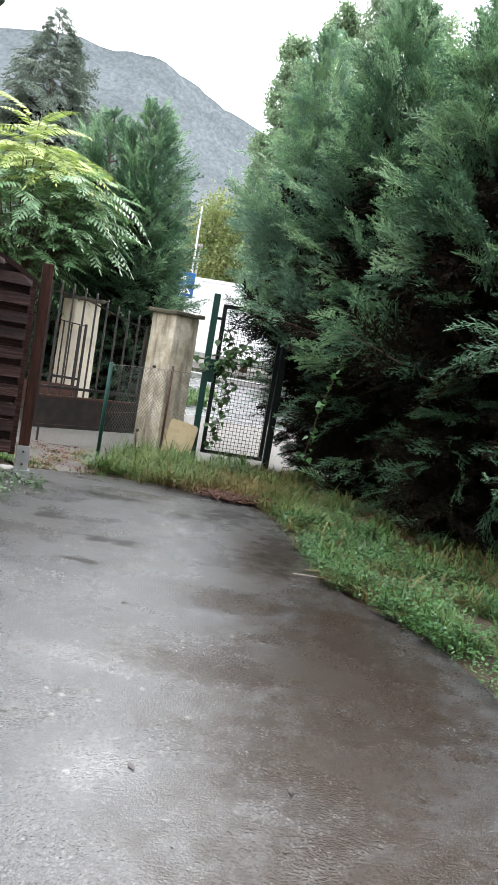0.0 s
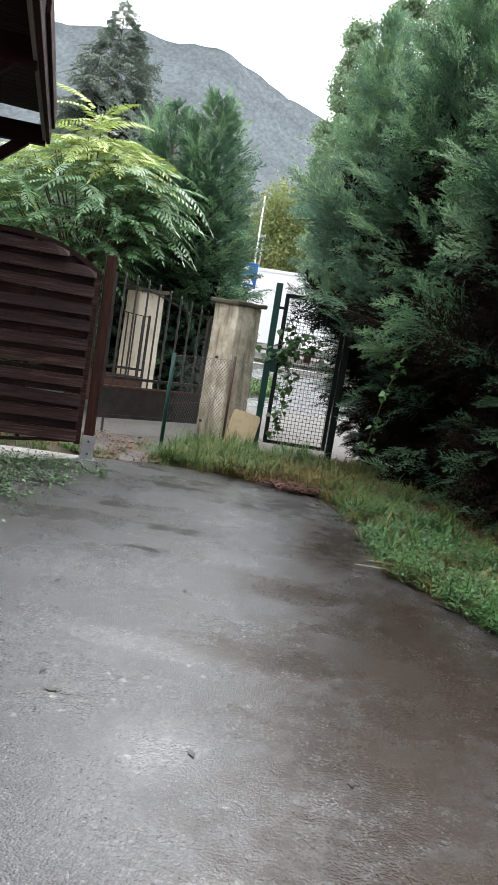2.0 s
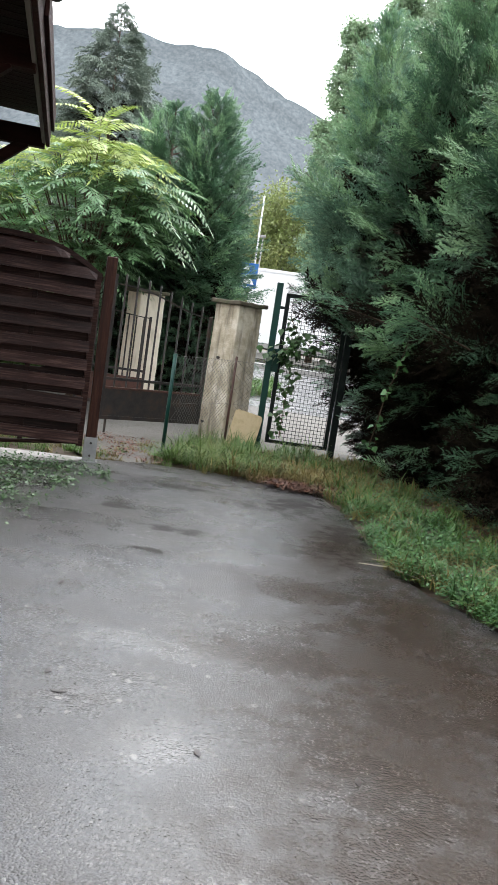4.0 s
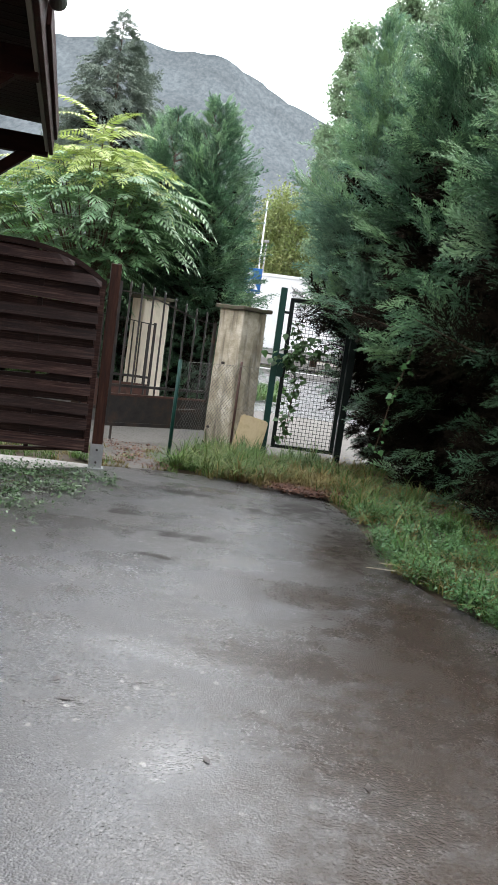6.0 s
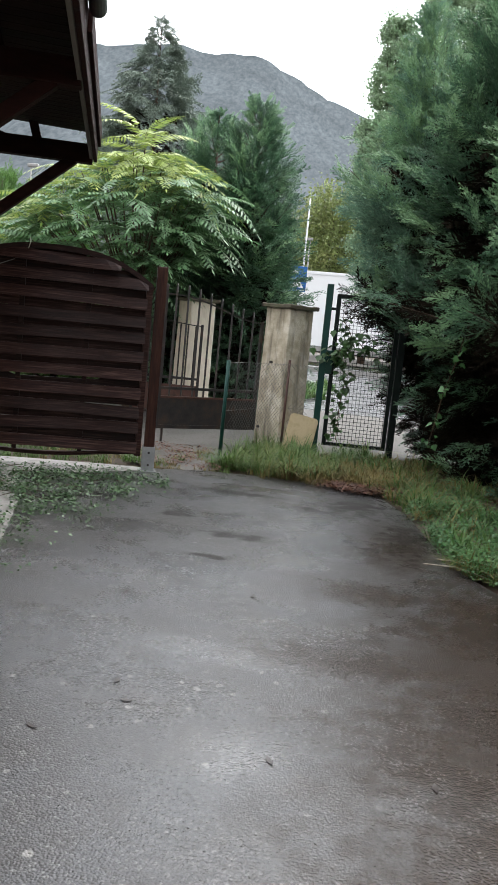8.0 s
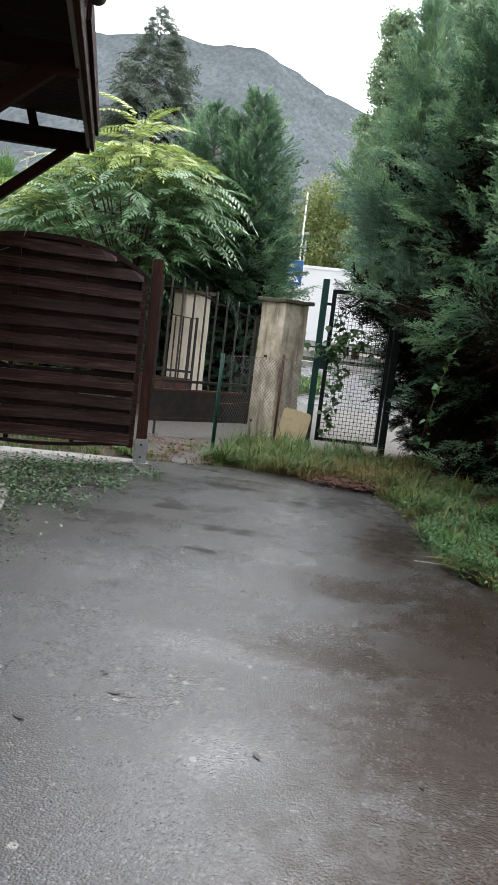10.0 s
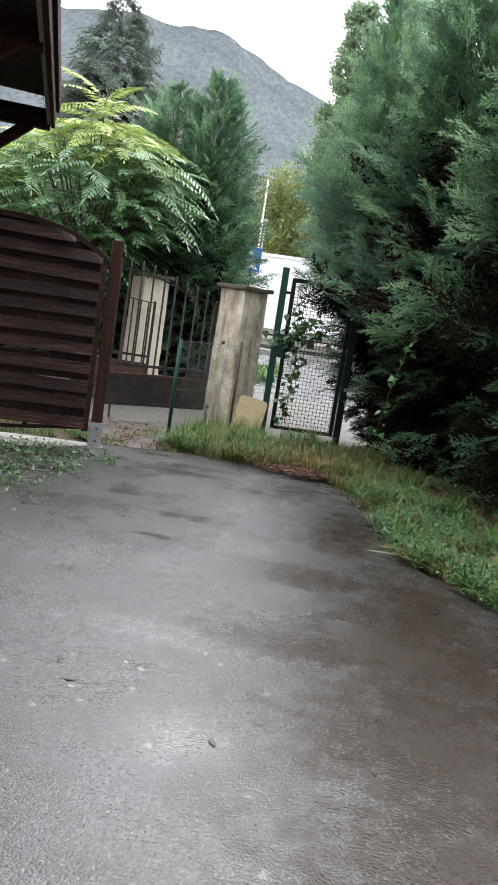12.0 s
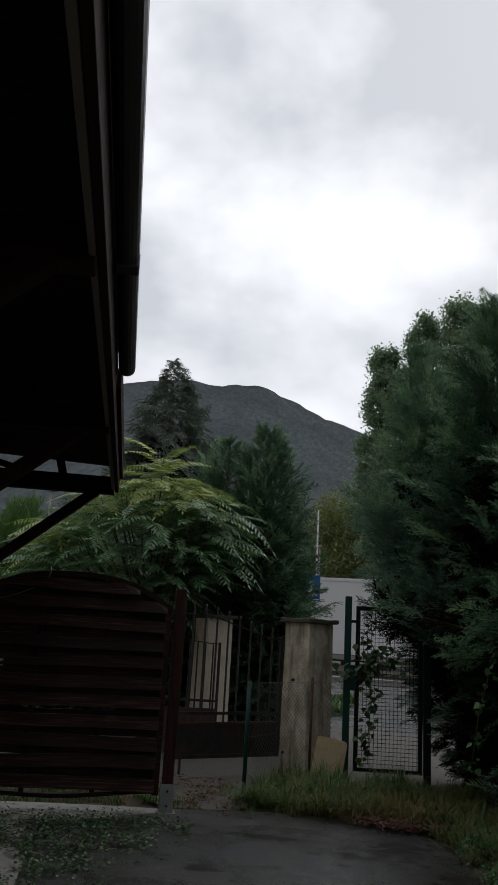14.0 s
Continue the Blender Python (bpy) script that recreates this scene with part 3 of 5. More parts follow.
def leafy(name, label, base, height, radius, mat, seed, leaves=9000, leaf=0.10, clumps=70, bottom=0.25, category="tree", squash=1.0, trunk=0.12):
    """A deciduous tree: trunk, limbs to clump centres, and small leaves thrown round each clump."""
    rng = np.random.default_rng(seed)
    tree = thing(name, label, category, m=pose(*base))
    part("trunk", tube([(0, 0, -0.1), (0.05, 0, height * 0.5), (0, 0.05, height * 0.9)], [trunk, trunk * 0.6, 0.02], 8), M_BARK, tree, smooth=True)
    th, zz = rng.uniform(0, math.tau, clumps), rng.random(clumps) ** 0.8
    z = height * (bottom + (1 - bottom) * zz)
    rr = radius * np.sin(np.pi * np.clip(0.12 + 0.8 * zz, 0, 1)) ** 0.7 * np.sqrt(rng.uniform(0.15, 1, clumps))
    c = np.stack((rr * np.cos(th), rr * np.sin(th), z * squash), 1)
    limb_bm = bmesh.new()
    for q in c[::5]:
        tube([(0, 0, max(0.2, q[2] * 0.55)), tuple(q * np.array((0.5, 0.5, 0.85))), tuple(q)], [0.035, 0.02, 0.006], 4, limb_bm, cap=False)
    tagged(part("branchwork", limb_bm, M_BARK, tree), kind="stuff")
    k = rng.integers(0, clumps, leaves)
    p = c[k] + rng.normal(0, 1, (leaves, 3)) * radius * (0.15 if height > 15 else 0.17)
    d = rng.normal(0, 1, (leaves, 3)) + np.array((0, 0, -0.3))
    rots = frames_of(rng, d, 2.0)
    tpl = [np.array([diamond(np.zeros(3), np.array((0, 1.0, 0)), np.array((1.0, 0, 0)), 1.0, 0.75, 0.1)])]
    part("crown", quads_mesh("crown", placed(tpl, rng, p, rots, rng.uniform(0.7, 1.3, leaves) * leaf), mat), None, tree)
    return tree


# ---- the house's own axes: u across the drive, v along it ----
TURN = 18.8
HOUSE = pose(-1.87, 6.72, 0, 0, 0, TURN)


def at_house(u, v, z=0.0):
    return HOUSE @ Vector((u, v, z))


# ---- setting ----
def sheet(name, outline, z, mat, label, kind="structure", thick=0.0, cuts=0):
    bm = bmesh.new()
    top = bm.faces.new([bm.verts.new((x, y, z)) for x, y in outline])
    if thick:
        got = bmesh.ops.extrude_face_region(bm, geom=[top])
        for v in got["geom"]:
            if isinstance(v, bmesh.types.BMVert):
                v.co.z -= thick
    ob = part(name, bm, mat)
    return tagged(ob, label, name, kind=kind)


def ground():
    bm = bmesh.new()
    n = 48
    centre = bm.verts.new((0, 10, -0.05))
    last = None
    for r in (6, 14, 30, 80, 250, 800, 2600):
        ring = [bm.verts.new((r * math.cos(i * math.tau / n), 10 + r * math.sin(i * math.tau / n), -0.05 - 0.02 * (r > 50))) for i in range(n)]
        for i in range(n):
            if last is None:
                bm.faces.new((centre, ring[i], ring[(i + 1) % n]))
            else:
                bm.faces.new((last[i], ring[i], ring[(i + 1) % n], last[(i + 1) % n]))
        last = ring
    tagged(part("ground", bm, M_SOIL), "dark damp soil ground reaching the horizon", "ground", kind="structure")


ground()
EDGE = [(2.3, -9.0), (1.75, 1.0), (1.45, 3.0), (1.20, 3.85), (1.03, 4.20), (0.84, 4.42), (0.66, 4.80), (0.55, 5.33), (0.40, 6.2), (0.17, 6.9), (-0.27, 7.14),
        (-0.84, 7.13), (-1.36, 7.07), (-1.86, 6.86)]
drive_left = [tuple(at_house(u, v)[:2]) for u, v in ((-1.74, -0.02), (-1.74, -16.0))]
sheet("driveway", EDGE + drive_left, 0.0, M_DRIVE, "worn wet concrete driveway with fine aggregate, dark tree reflections painted in its hollows", thick=0.12)
sheet("pavement", [tuple(at_house(u, v)[:2]) for u, v in ((-1.70, -9.0), (-0.93, -9.0), (-0.92, -2.6), (-0.94, -1.5), (-1.05, -0.5), (-0.98, -0.38), (-0.62, -0.33), (-0.30, -0.16), (-0.02, -0.02), (0.03, 0.10), (-0.4, 0.17), (-1.0, 0.22), (-1.70, 0.24))],
      0.006, M_APRON, "dry pale concrete strip sheltered under the eave", thick=0.07)
sheet("gravel_yard", [(-12, 8.0), (-2.5, 7.6), (-1.95, 7.0), (-1.35, 7.15), (-1.15, 8.3), (-0.6, 9.0), (0.4, 9.05), (1.3, 9.7), (4.5, 10.5), (4.5, 14.5), (-12, 14.5)], -0.02, M_GRAVEL, "grey wet gravel yard behind the fence")
sheet("road", [(-40, 13.6), (40, 11.6), (60, 42.0), (-60, 42.0)], -0.03, M_ROAD, "wet grey asphalt road shining under the sky")
sheet("road_verge", [(-9, 41.2), (30, 40.2), (30, 60), (-9, 60)], 0.0, M_GRAVEL, "pale gravel verge on the far side of the road", thick=0.1)


def mountain():
    """A long wooded ridge with a rounded shoulder that falls away on one side."""
    rng = np.random.default_rng(5)
    az = np.radians(np.linspace(-75, 70, 150))
    deg = np.degrees(az)
    crest = np.interp(deg, [-75, -45, -30, -20, -16, -13.8, -10.4, -7.8, -5.2, -2.7, 2, 10, 30, 70], [11, 14, 16, 17.2, 17.9, 17.6, 17.9, 16.7, 15.6, 14.6, 12.6, 10.5, 9, 8])
    bm = bmesh.new()
    rows = []
    steps = 26
    for j in range(steps):
        f = j / (steps - 1)
        row = []
        for i, a in enumerate(az):
            dist = 330 + 900 * f + 60 * math.sin(a * 9 + 2 * f)
            height = (math.tan(math.radians(crest[i])) * dist + 1.4) * (f ** 1.25)
            p = Vector((math.sin(a) * dist, math.cos(a) * dist, 0))
            h = height + noise.fractal(p * 0.006, 0.9, 2.1, 6) * 34 * f * (1 - 0.94 * f) + noise.fractal(p * 0.03, 0.9, 2.1, 4) * 4 * f
            row.append(bm.verts.new((p.x, p.y, max(-1.0, h) if j else -1.0)))
        rows.append(row)
    for ra, rb in zip(rows, rows[1:]):
        for i in range(len(az) - 1):
            bm.faces.new((ra[i], ra[i + 1], rb[i + 1], rb[i]))
    bmesh.ops.subdivide_edges(bm, edges=list(bm.edges), cuts=1, use_grid_fill=True)
    for v in bm.verts:
        if v.co.z > 5:
            v.co.z += noise.fractal(v.co * 0.09, 0.8, 2.2, 3) * 2.6
    tagged(part("backdrop", bm, M_MOUNTAIN, smooth=True), "wooded mountain ridge under low cloud, distance haze put into its grey-green colour", "mountain", kind="structure")


mountain()


# ---- house: wall, eave, brackets ----
def house():
    h = thing("house", "beige rendered house with a dark brown timber eave", "house", m=HOUSE)
    wall = bmesh.new()
    box(-6.0, -1.74, -15.0, 0.0, -0.1, 2.9, 0.0, wall)
    part("wall", wall, M_WALL, h, "beige rendered wall")
    part("corner_strip", box(-1.735, -1.70, -0.10, -0.02, 0.0, 2.5, 0.004), M_WHITE, h, "pale strip on the wall corner")
    win = part("window", box(-1.745, -1.70, -2.35, -1.22, 0.95, 2.10, 0.006), M_EAVE, h, "dark brown window frame")
    part("pane", box(-1.70, -1.692, -2.26, -1.31, 1.04, 2.01), M_GLASS, win)
    # roof sheet, rising to the ridge
    slope = math.tan(radians(17))
    bm = bmesh.new()
    ends = [(-0.53, 2.85), (-6.4, 2.85 + 5.87 * slope)]
    vs = []
    for v in (-15.0, -2.75):
        for u, z in ends:
            vs.append((bm.verts.new((u, v, z + 0.05)), bm.verts.new((u, v, z + 0.01))))
    a, b, c, d = vs
    for f in ((a[0], b[0], d[0], c[0]), (a[1], c[1], d[1], b[1]), (a[0], c[0], c[1], a[1]), (c[0], d[0], d[1], c[1]), (b[0], a[0], a[1], b[1]), (d[0], b[0], b[1], d[1])):
        bm.faces.new(f)
    part("roof", bm, M_TILE, h, "dark roof sheet")
    # soffit boards run across the eave
    one = None
    for i in range(118):
        v0 = 0.05 - i * 0.118
        if one is None:
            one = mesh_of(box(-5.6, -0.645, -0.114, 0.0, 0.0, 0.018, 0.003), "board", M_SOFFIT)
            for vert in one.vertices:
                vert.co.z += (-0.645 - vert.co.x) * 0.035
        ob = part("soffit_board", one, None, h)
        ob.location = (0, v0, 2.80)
    fascia = part("fascia", box(-0.645, -0.615, -15.0, 0.10, 2.58, 2.82, 0.004), M_EAVE, h, "dark brown fascia board")
    part("fascia_trim", box(-0.614, -0.590, -2.70, 0.06, 2.70, 2.845, 0.004), M_EAVE, h)
    part("fascia_strip", box(-0.672, -0.647, -15.0, 0.04, 2.575, 2.61, 0.003), M_STRIP, h, "weathered pale edge strip")
    gut = bmesh.new()
    for v0, v1 in ((-15.0, -4.1), (-4.1, -2.75)):
        prof = [(-0.566 + 0.046 * math.cos(math.radians(a)), 2.80 + 0.046 * math.sin(math.radians(a))) for a in range(180, 361, 20)]
        inner = [(-0.566 + 0.041 * math.cos(math.radians(a)), 2.80 + 0.041 * math.sin(math.radians(a))) for a in range(360, 179, -20)]
        loop = prof + inner
        ra = [gut.verts.new((u, v0, z)) for u, z in loop]
        rb = [gut.verts.new((u, v1, z)) for u, z in loop]
        for k in range(len(loop)):
            gut.faces.new((ra[k], ra[(k + 1) % len(loop)], rb[(k + 1) % len(loop)], rb[k]))
        gut.faces.new(ra)
        gut.faces.new(rb)
    part("gutter", gut, M_GUTTER, h, "dark half-round gutter", smooth=False)
    tip = part("gutter_joint", box(-0.614, -0.518, -4.14, -4.06, 2.745, 2.81, 0.008), M_GUTTER, h)
    part("wall_plate", box(-1.738, -1.66, -15.0, -0.05, 2.32, 2.80, 0.006), M_EAVE, h, "dark brown timber plate along the wall head")
    # brackets
    for v in (0.0, -2.25, -4.5, -6.75, -9.0):
        br = part("bracket", bar((-1.74, v, 2.62), (-0.65, v, 2.62), 0.10, 0.15, 0.006), M_EAVE, h, "dark brown timber bracket")
        part("brace", bar((-1.73, v, 1.80), (-0.80, v, 2.57), 0.085, 0.085, 0.006), M_EAVE, br)
        part("wall_post", box(-1.74, -1.655, v - 0.045, v + 0.045, 1.72, 2.56, 0.006), M_EAVE, br)
        part("strut", bar((-1.10, v, 2.69), (-1.14, v, 2.83), 0.07, 0.07, 0.004), M_EAVE, br)
        part("rafter", bar((-1.74, v + 0.02, 2.78), (-1.36, v + 0.02, 2.68), 0.06, 0.05, 0.004), M_EAVE, br)
    return h


house()


# ---- arched timber gate between house and post ----
def timber_gate():
    g = thing("garden_gate", "dark brown stained timber gate with an arched top", "gate", m=HOUSE)
    x0, x1 = -1.70, -0.07

    def arch(x):
        s = (x - (x0 + x1) / 2 + 0.02) / ((x1 - x0) / 2)
        return 1.865 - 0.235 * abs(s) ** 2.6

    part("stile", box(x0, x0 + 0.06, -0.03, 0.03, 0.10, arch(x0), 0.005), M_WOOD, g)
    part("stile", box(x1 - 0.055, x1, -0.03, 0.03, 0.13, arch(x1), 0.005), M_WOOD, g)
    # arched top rail and bowed bottom rail
    for nm, fn, t, thick in (("top_rail", arch, 0.045, 0.035), ("bottom_rail", lambda x: 0.125 + 0.03 * (x - x0) / (x1 - x0) + 0.02 * math.cos((x - x0) / (x1 - x0) * math.tau), 0.032, 0.025)):
        bm = bmesh.new()
        n = 18
        prev = None
        for i in range(n + 1):
            x = x0 + (x1 - x0) * i / n
            z = fn(x)
            ring = [bm.verts.new((x, sy * thick, zz)) for sy, zz in ((-1, z - t), (1, z - t), (1, z), (-1, z))]
            if prev:
                for k in range(4):
                    bm.faces.new((prev[k], prev[(k + 1) % 4], ring[(k + 1) % 4], ring[k]))
            else:
                bm.faces.new(ring)
            prev = ring
        bm.faces.new(prev)
        part(nm, bm, M_WOOD, g)
    rng = random.Random(4)
    # woven slats: fixed in turn before and behind two thin uprights, each one slightly warped
    uprights = [x0 + 0.55, x0 + 1.10]
    for ux in uprights:
        part("upright", box(ux - 0.02, ux + 0.02, -0.012, 0.012, 0.12, arch(ux) - 0.02, 0.002), M_WOOD, g)
    z, i = 0.165, 0
    while z < 1.80:
        front = i % 2 == 0
        hgt = 0.092 if front else 0.094
        bm = bmesh.new()
        n = 16
        prev = None
        ph, warp, drop = rng.uniform(0, 6), rng.uniform(0.004, 0.014), rng.uniform(-0.022, 0.022)
        lo, hi = x0 + 0.045, x1 - 0.04
        while arch(lo) - 0.04 < z + 0.02 and lo < -0.9:
            lo += 0.02
        while arch(hi) - 0.04 < z + 0.02 and hi > -0.9:
            hi -= 0.02
        if hi - lo > 0.25:
            for k in range(n + 1):
                f = k / n
                x = lo + (hi - lo) * f
                dz = warp * math.sin(ph + 3.2 * f) + drop * (f - 0.5)
                # each slat bows round the uprights
                yb = (-0.046 if front else 0.016) + (0.012 if front else -0.010) * math.cos(f * math.tau * 1.5)
                top_z = min(z + hgt + dz, arch(x) - 0.035)
                if i == 7 and 0.30 < f < 0.80:
                    top_z -= 0.034
                tilt = 0.020 if front else 0.006
                ring = [bm.verts.new(c) for c in ((x, yb - tilt - 0.007, z + dz), (x, yb - tilt + 0.007, z + dz), (x, yb + tilt + 0.007, top_z), (x, yb + tilt - 0.007, top_z))]
                if prev:
                    for q in range(4):
                        bm.faces.new((prev[q], prev[(q + 1) % 4], ring[(q + 1) % 4], ring[q]))
                else:
                    bm.faces.new(ring)
                prev = ring
            bm.faces.new(prev)
            part("slat", bm, M_WOOD, g)
        else:
            bm.free()
        z += 0.0775
        i += 1
    # pale plate standing in for daylight through a gap between slats
    part("gap_plate", box(-1.58, -1.40, -0.060, -0.050, 1.075, 1.130, 0.003), M_GALV, g, "small pale plate in place of light through a slat gap")
    part("wire", tube([(-1.68, -0.05, 1.60), (-1.52, -0.055, 1.60), (-1.38, -0.055, 1.64), (-1.22, -0.05, 1.71)], 0.003, 4), M_WIRE, g, "thin slack wire")
    part("tie", tube([(-1.12, -0.03, 1.80), (-1.10, -0.045, 1.86), (-1.11, 0.0, 1.90), (-1.11, 0.04, 1.86)], 0.004, 5), M_STRAW, g, "pale string tie")


timber_gate()


def gate_post():
    p = thing("gate_post", "reddish brown timber post on a galvanised steel shoe", "post", m=HOUSE)
    part("shaft", box(-0.045, 0.045, -0.045, 0.045, 0.14, 1.775, 0.008), M_POST, p)
    shoe = bmesh.new()
    box(-0.055, 0.055, -0.053, -0.047, 0.004, 0.22, 0.001, shoe)
    box(-0.055, 0.055, 0.047, 0.053, 0.004, 0.22, 0.001, shoe)
    box(-0.075, 0.075, -0.075, 0.075, 0.0, 0.008, 0.001, shoe)
    sh = part("shoe", shoe, M_GALV, p, "galvanised steel shoe")
    for z in (0.06, 0.17):
        part("bolt", tube([(0.0, -0.066, z), (0.0, -0.050, z)], 0.011, 6), M_IRON, sh)


gate_post()


# ---- rendered gate pillars ----
def pillar(name, label, x, y, turn, side, height, streak_mat, cap_over=0.045, hole_stubs=False):
    p = thing(name, label, "pillar", "gate pillars", m=pose(x, y, 0, 0, 0, turn))
    bm = box(-side / 2, side / 2, -side / 2, side / 2, -0.1, height - 0.045, 0.012)
    bmesh.ops.subdivide_edges(bm, edges=[e for e in bm.edges if abs(e.verts[0].co.z - e.verts[1].co.z) > 0.5], cuts=10)
    for v in bm.verts:
        f = max(0.0, 1 - v.co.z / height)
        v.co.x *= 1 + 0.05 * f
        v.co.y *= 1 + 0.05 * f
        k = noise.noise(v.co * 4.0) * 0.006
        v.co.x += k
        v.co.y -= k
    part("shaft", bm, streak_mat, p)
    s = side / 2 + cap_over
    cap = box(-s, s, -s, s, height - 0.045, height, 0.010)
    bmesh.ops.subdivide_edges(cap, edges=[e for e in cap.edges if e.calc_length() > 0.2], cuts=6)
    for v in cap.verts:
        v.co += Vector((noise.noise(v.co * 9), noise.noise(v.co * 9 + Vector((5, 0, 0))), noise.noise(v.co * 11 + Vector((0, 7, 0))))) * 0.010
    part("cap", cap, M_CAP, p, "dark mossy cap slab")
    if hole_stubs:
        # dark stubs added in place of small hook holes
        for y, z in ((0.02, 0.98), (0.13, 0.22)):
            part("hole_stub", tube([(-side / 2 - 0.03, y, z), (-side / 2 + 0.02, y, z)], 0.016, 8), M_IRON, p, "dark iron stub in place of a hook hole")
    return p


pillar("gate_pillar", "tall weathered cement-rendered gate pillar with a mossy cap", -1.02, 9.17, 52, 0.38, 1.64, M_PILLAR, hole_stubs=True)
pillar("gate_pillar", "cream gate pillar beyond the iron gate", -2.40, 10.42, 40, 0.36, 1.66, M_CREAM)


# ---- iron gate leaves ----
def iron_leaf(label, hinge, free, panel_mat, top_h, top_l, panel, rails, n, spikes, foot=True):
    hx, fx = Vector((*hinge, 0)), Vector((*free, 0))
    d = fx - hx
    length = d.length
    g = thing("iron_gate", label, "gate", "iron gate leaves", m=pose(hx.x, hx.y, 0, 0, 0, math.degrees(math.atan2(d.y, d.x))))

    def top(x):
        f = x / length
        return top_h + (top_l - top_h) * (0.5 - 0.5 * math.cos(math.pi * min(1, max(0, f * 1.15))))

    part("stile", box(0, 0.035, -0.018, 0.018, panel[0], top(0) + 0.02, 0.003), M_IRON, g)
    part("stile", box(length - 0.035, length, -0.018, 0.018, panel[0], top(length) + 0.10, 0.003), M_IRON, g)
    bm = bmesh.new()
    pts = [(length * i / 14, 0, top(length * i / 14)) for i in range(15)]
    for a, b in zip(pts, pts[1:]):
        bar(a, b, 0.030, 0.012, 0, bm)
    part("top_rail", bm, M_IRON, g)
    for z in rails:
        part("rail", box(0.03, length - 0.03, -0.012, 0.012, z - 0.015, z + 0.015, 0.002), M_IRON, g)
    bm = box(0.02, length - 0.02, -0.006, 0.006, panel[0], panel[1], 0.002)
    part("panel", bm, panel_mat, g, "sheet steel lower panel")
    part("panel_edge", box(0.0, length, -0.014, 0.014, panel[0] - 0.02, panel[0] + 0.02, 0.002), M_IRON, g)
    part("panel_edge", box(0.0, length, -0.014, 0.014, panel[1] - 0.012, panel[1] + 0.012, 0.002), M_RUST, g)
    for i in range(1, n):
        x = length * i / n
        z1 = top(x) + spikes
        bm = tube([(x, 0, panel[1]), (x, 0, z1 - 0.02), (x, 0, z1)], [0.011, 0.011, 0.004], 6)
        part("picket", bm, M_IRON, g)
    if foot:
        part("drop_bolt", tube([(length - 0.10, -0.02, 0.0), (length - 0.10, -0.02, panel[0] + 0.1)], 0.014, 6), M_IRON, g)


iron_leaf("black iron gate leaf with a sagging curved top and pickets", (-1.33, 9.28), (-2.30, 8.42), M_IRON, 1.40, 1.62, (0.17, 0.50), (0.60,), 9, 0.12)
iron_leaf("brown iron gate leaf before the cream pillar", (-2.20, 10.02), (-3.05, 9.85), M_RUST, 1.30, 1.36, (0.17, 0.52), (0.62,), 9, 0.0, False)


# ---- chain-link fence ----
def chain_link():
    f = thing("chain_link_fence", "sagging grey chain-link fence on thin green and rusty posts", "fence")
    posts = [((-1.43, 7.80), 1.00, M_GREEN, 0.020), ((-0.93, 8.80), 1.03, M_RUST, 0.014)]
    for (x, y), h, m, r in posts:
        part("post", tube([(x, y, -0.05), (x + 0.005, y, h)], r, 8), m, f, smooth=True)
    line = [Vector((-1.43, 7.78, 0)), Vector((-0.93, 8.78, 0)), Vector((-0.58, 8.86, 0))]
    wires = bmesh.new()
    step, top = 0.052, 0.97
    for a, b in zip(line, line[1:]):
        ln = (b - a).length
        d = (b - a) / ln

        def at(s, z):
            s = min(max(s, 0), ln)
            bulge = 0.03 * math.sin(s * 5 + z * 3)
            return a + d * s + Vector((d.y, -d.x, 0)) * bulge + Vector((0, 0, z))

        k = -top
        while k < ln:
            for sgn in (1, -1):
                pts = []
                for j in range(7):
                    z = top * j / 6
                    s = k + z if sgn > 0 else k + top - z
                    if 0 <= s <= ln:
                        pts.append(at(s, z + 0.02))
                if len(pts) > 1:
                    tube(pts, 0.0019, 3, wires, cap=False)
            k += step
        for z in (0.05, 0.5, 0.98):
            tube([at(ln * q / 6, z) for q in range(7)], 0.0018, 3, wires, cap=False)
    tagged(part("wire_mesh", wires, M_WIRE, f), kind="stuff")


chain_link()


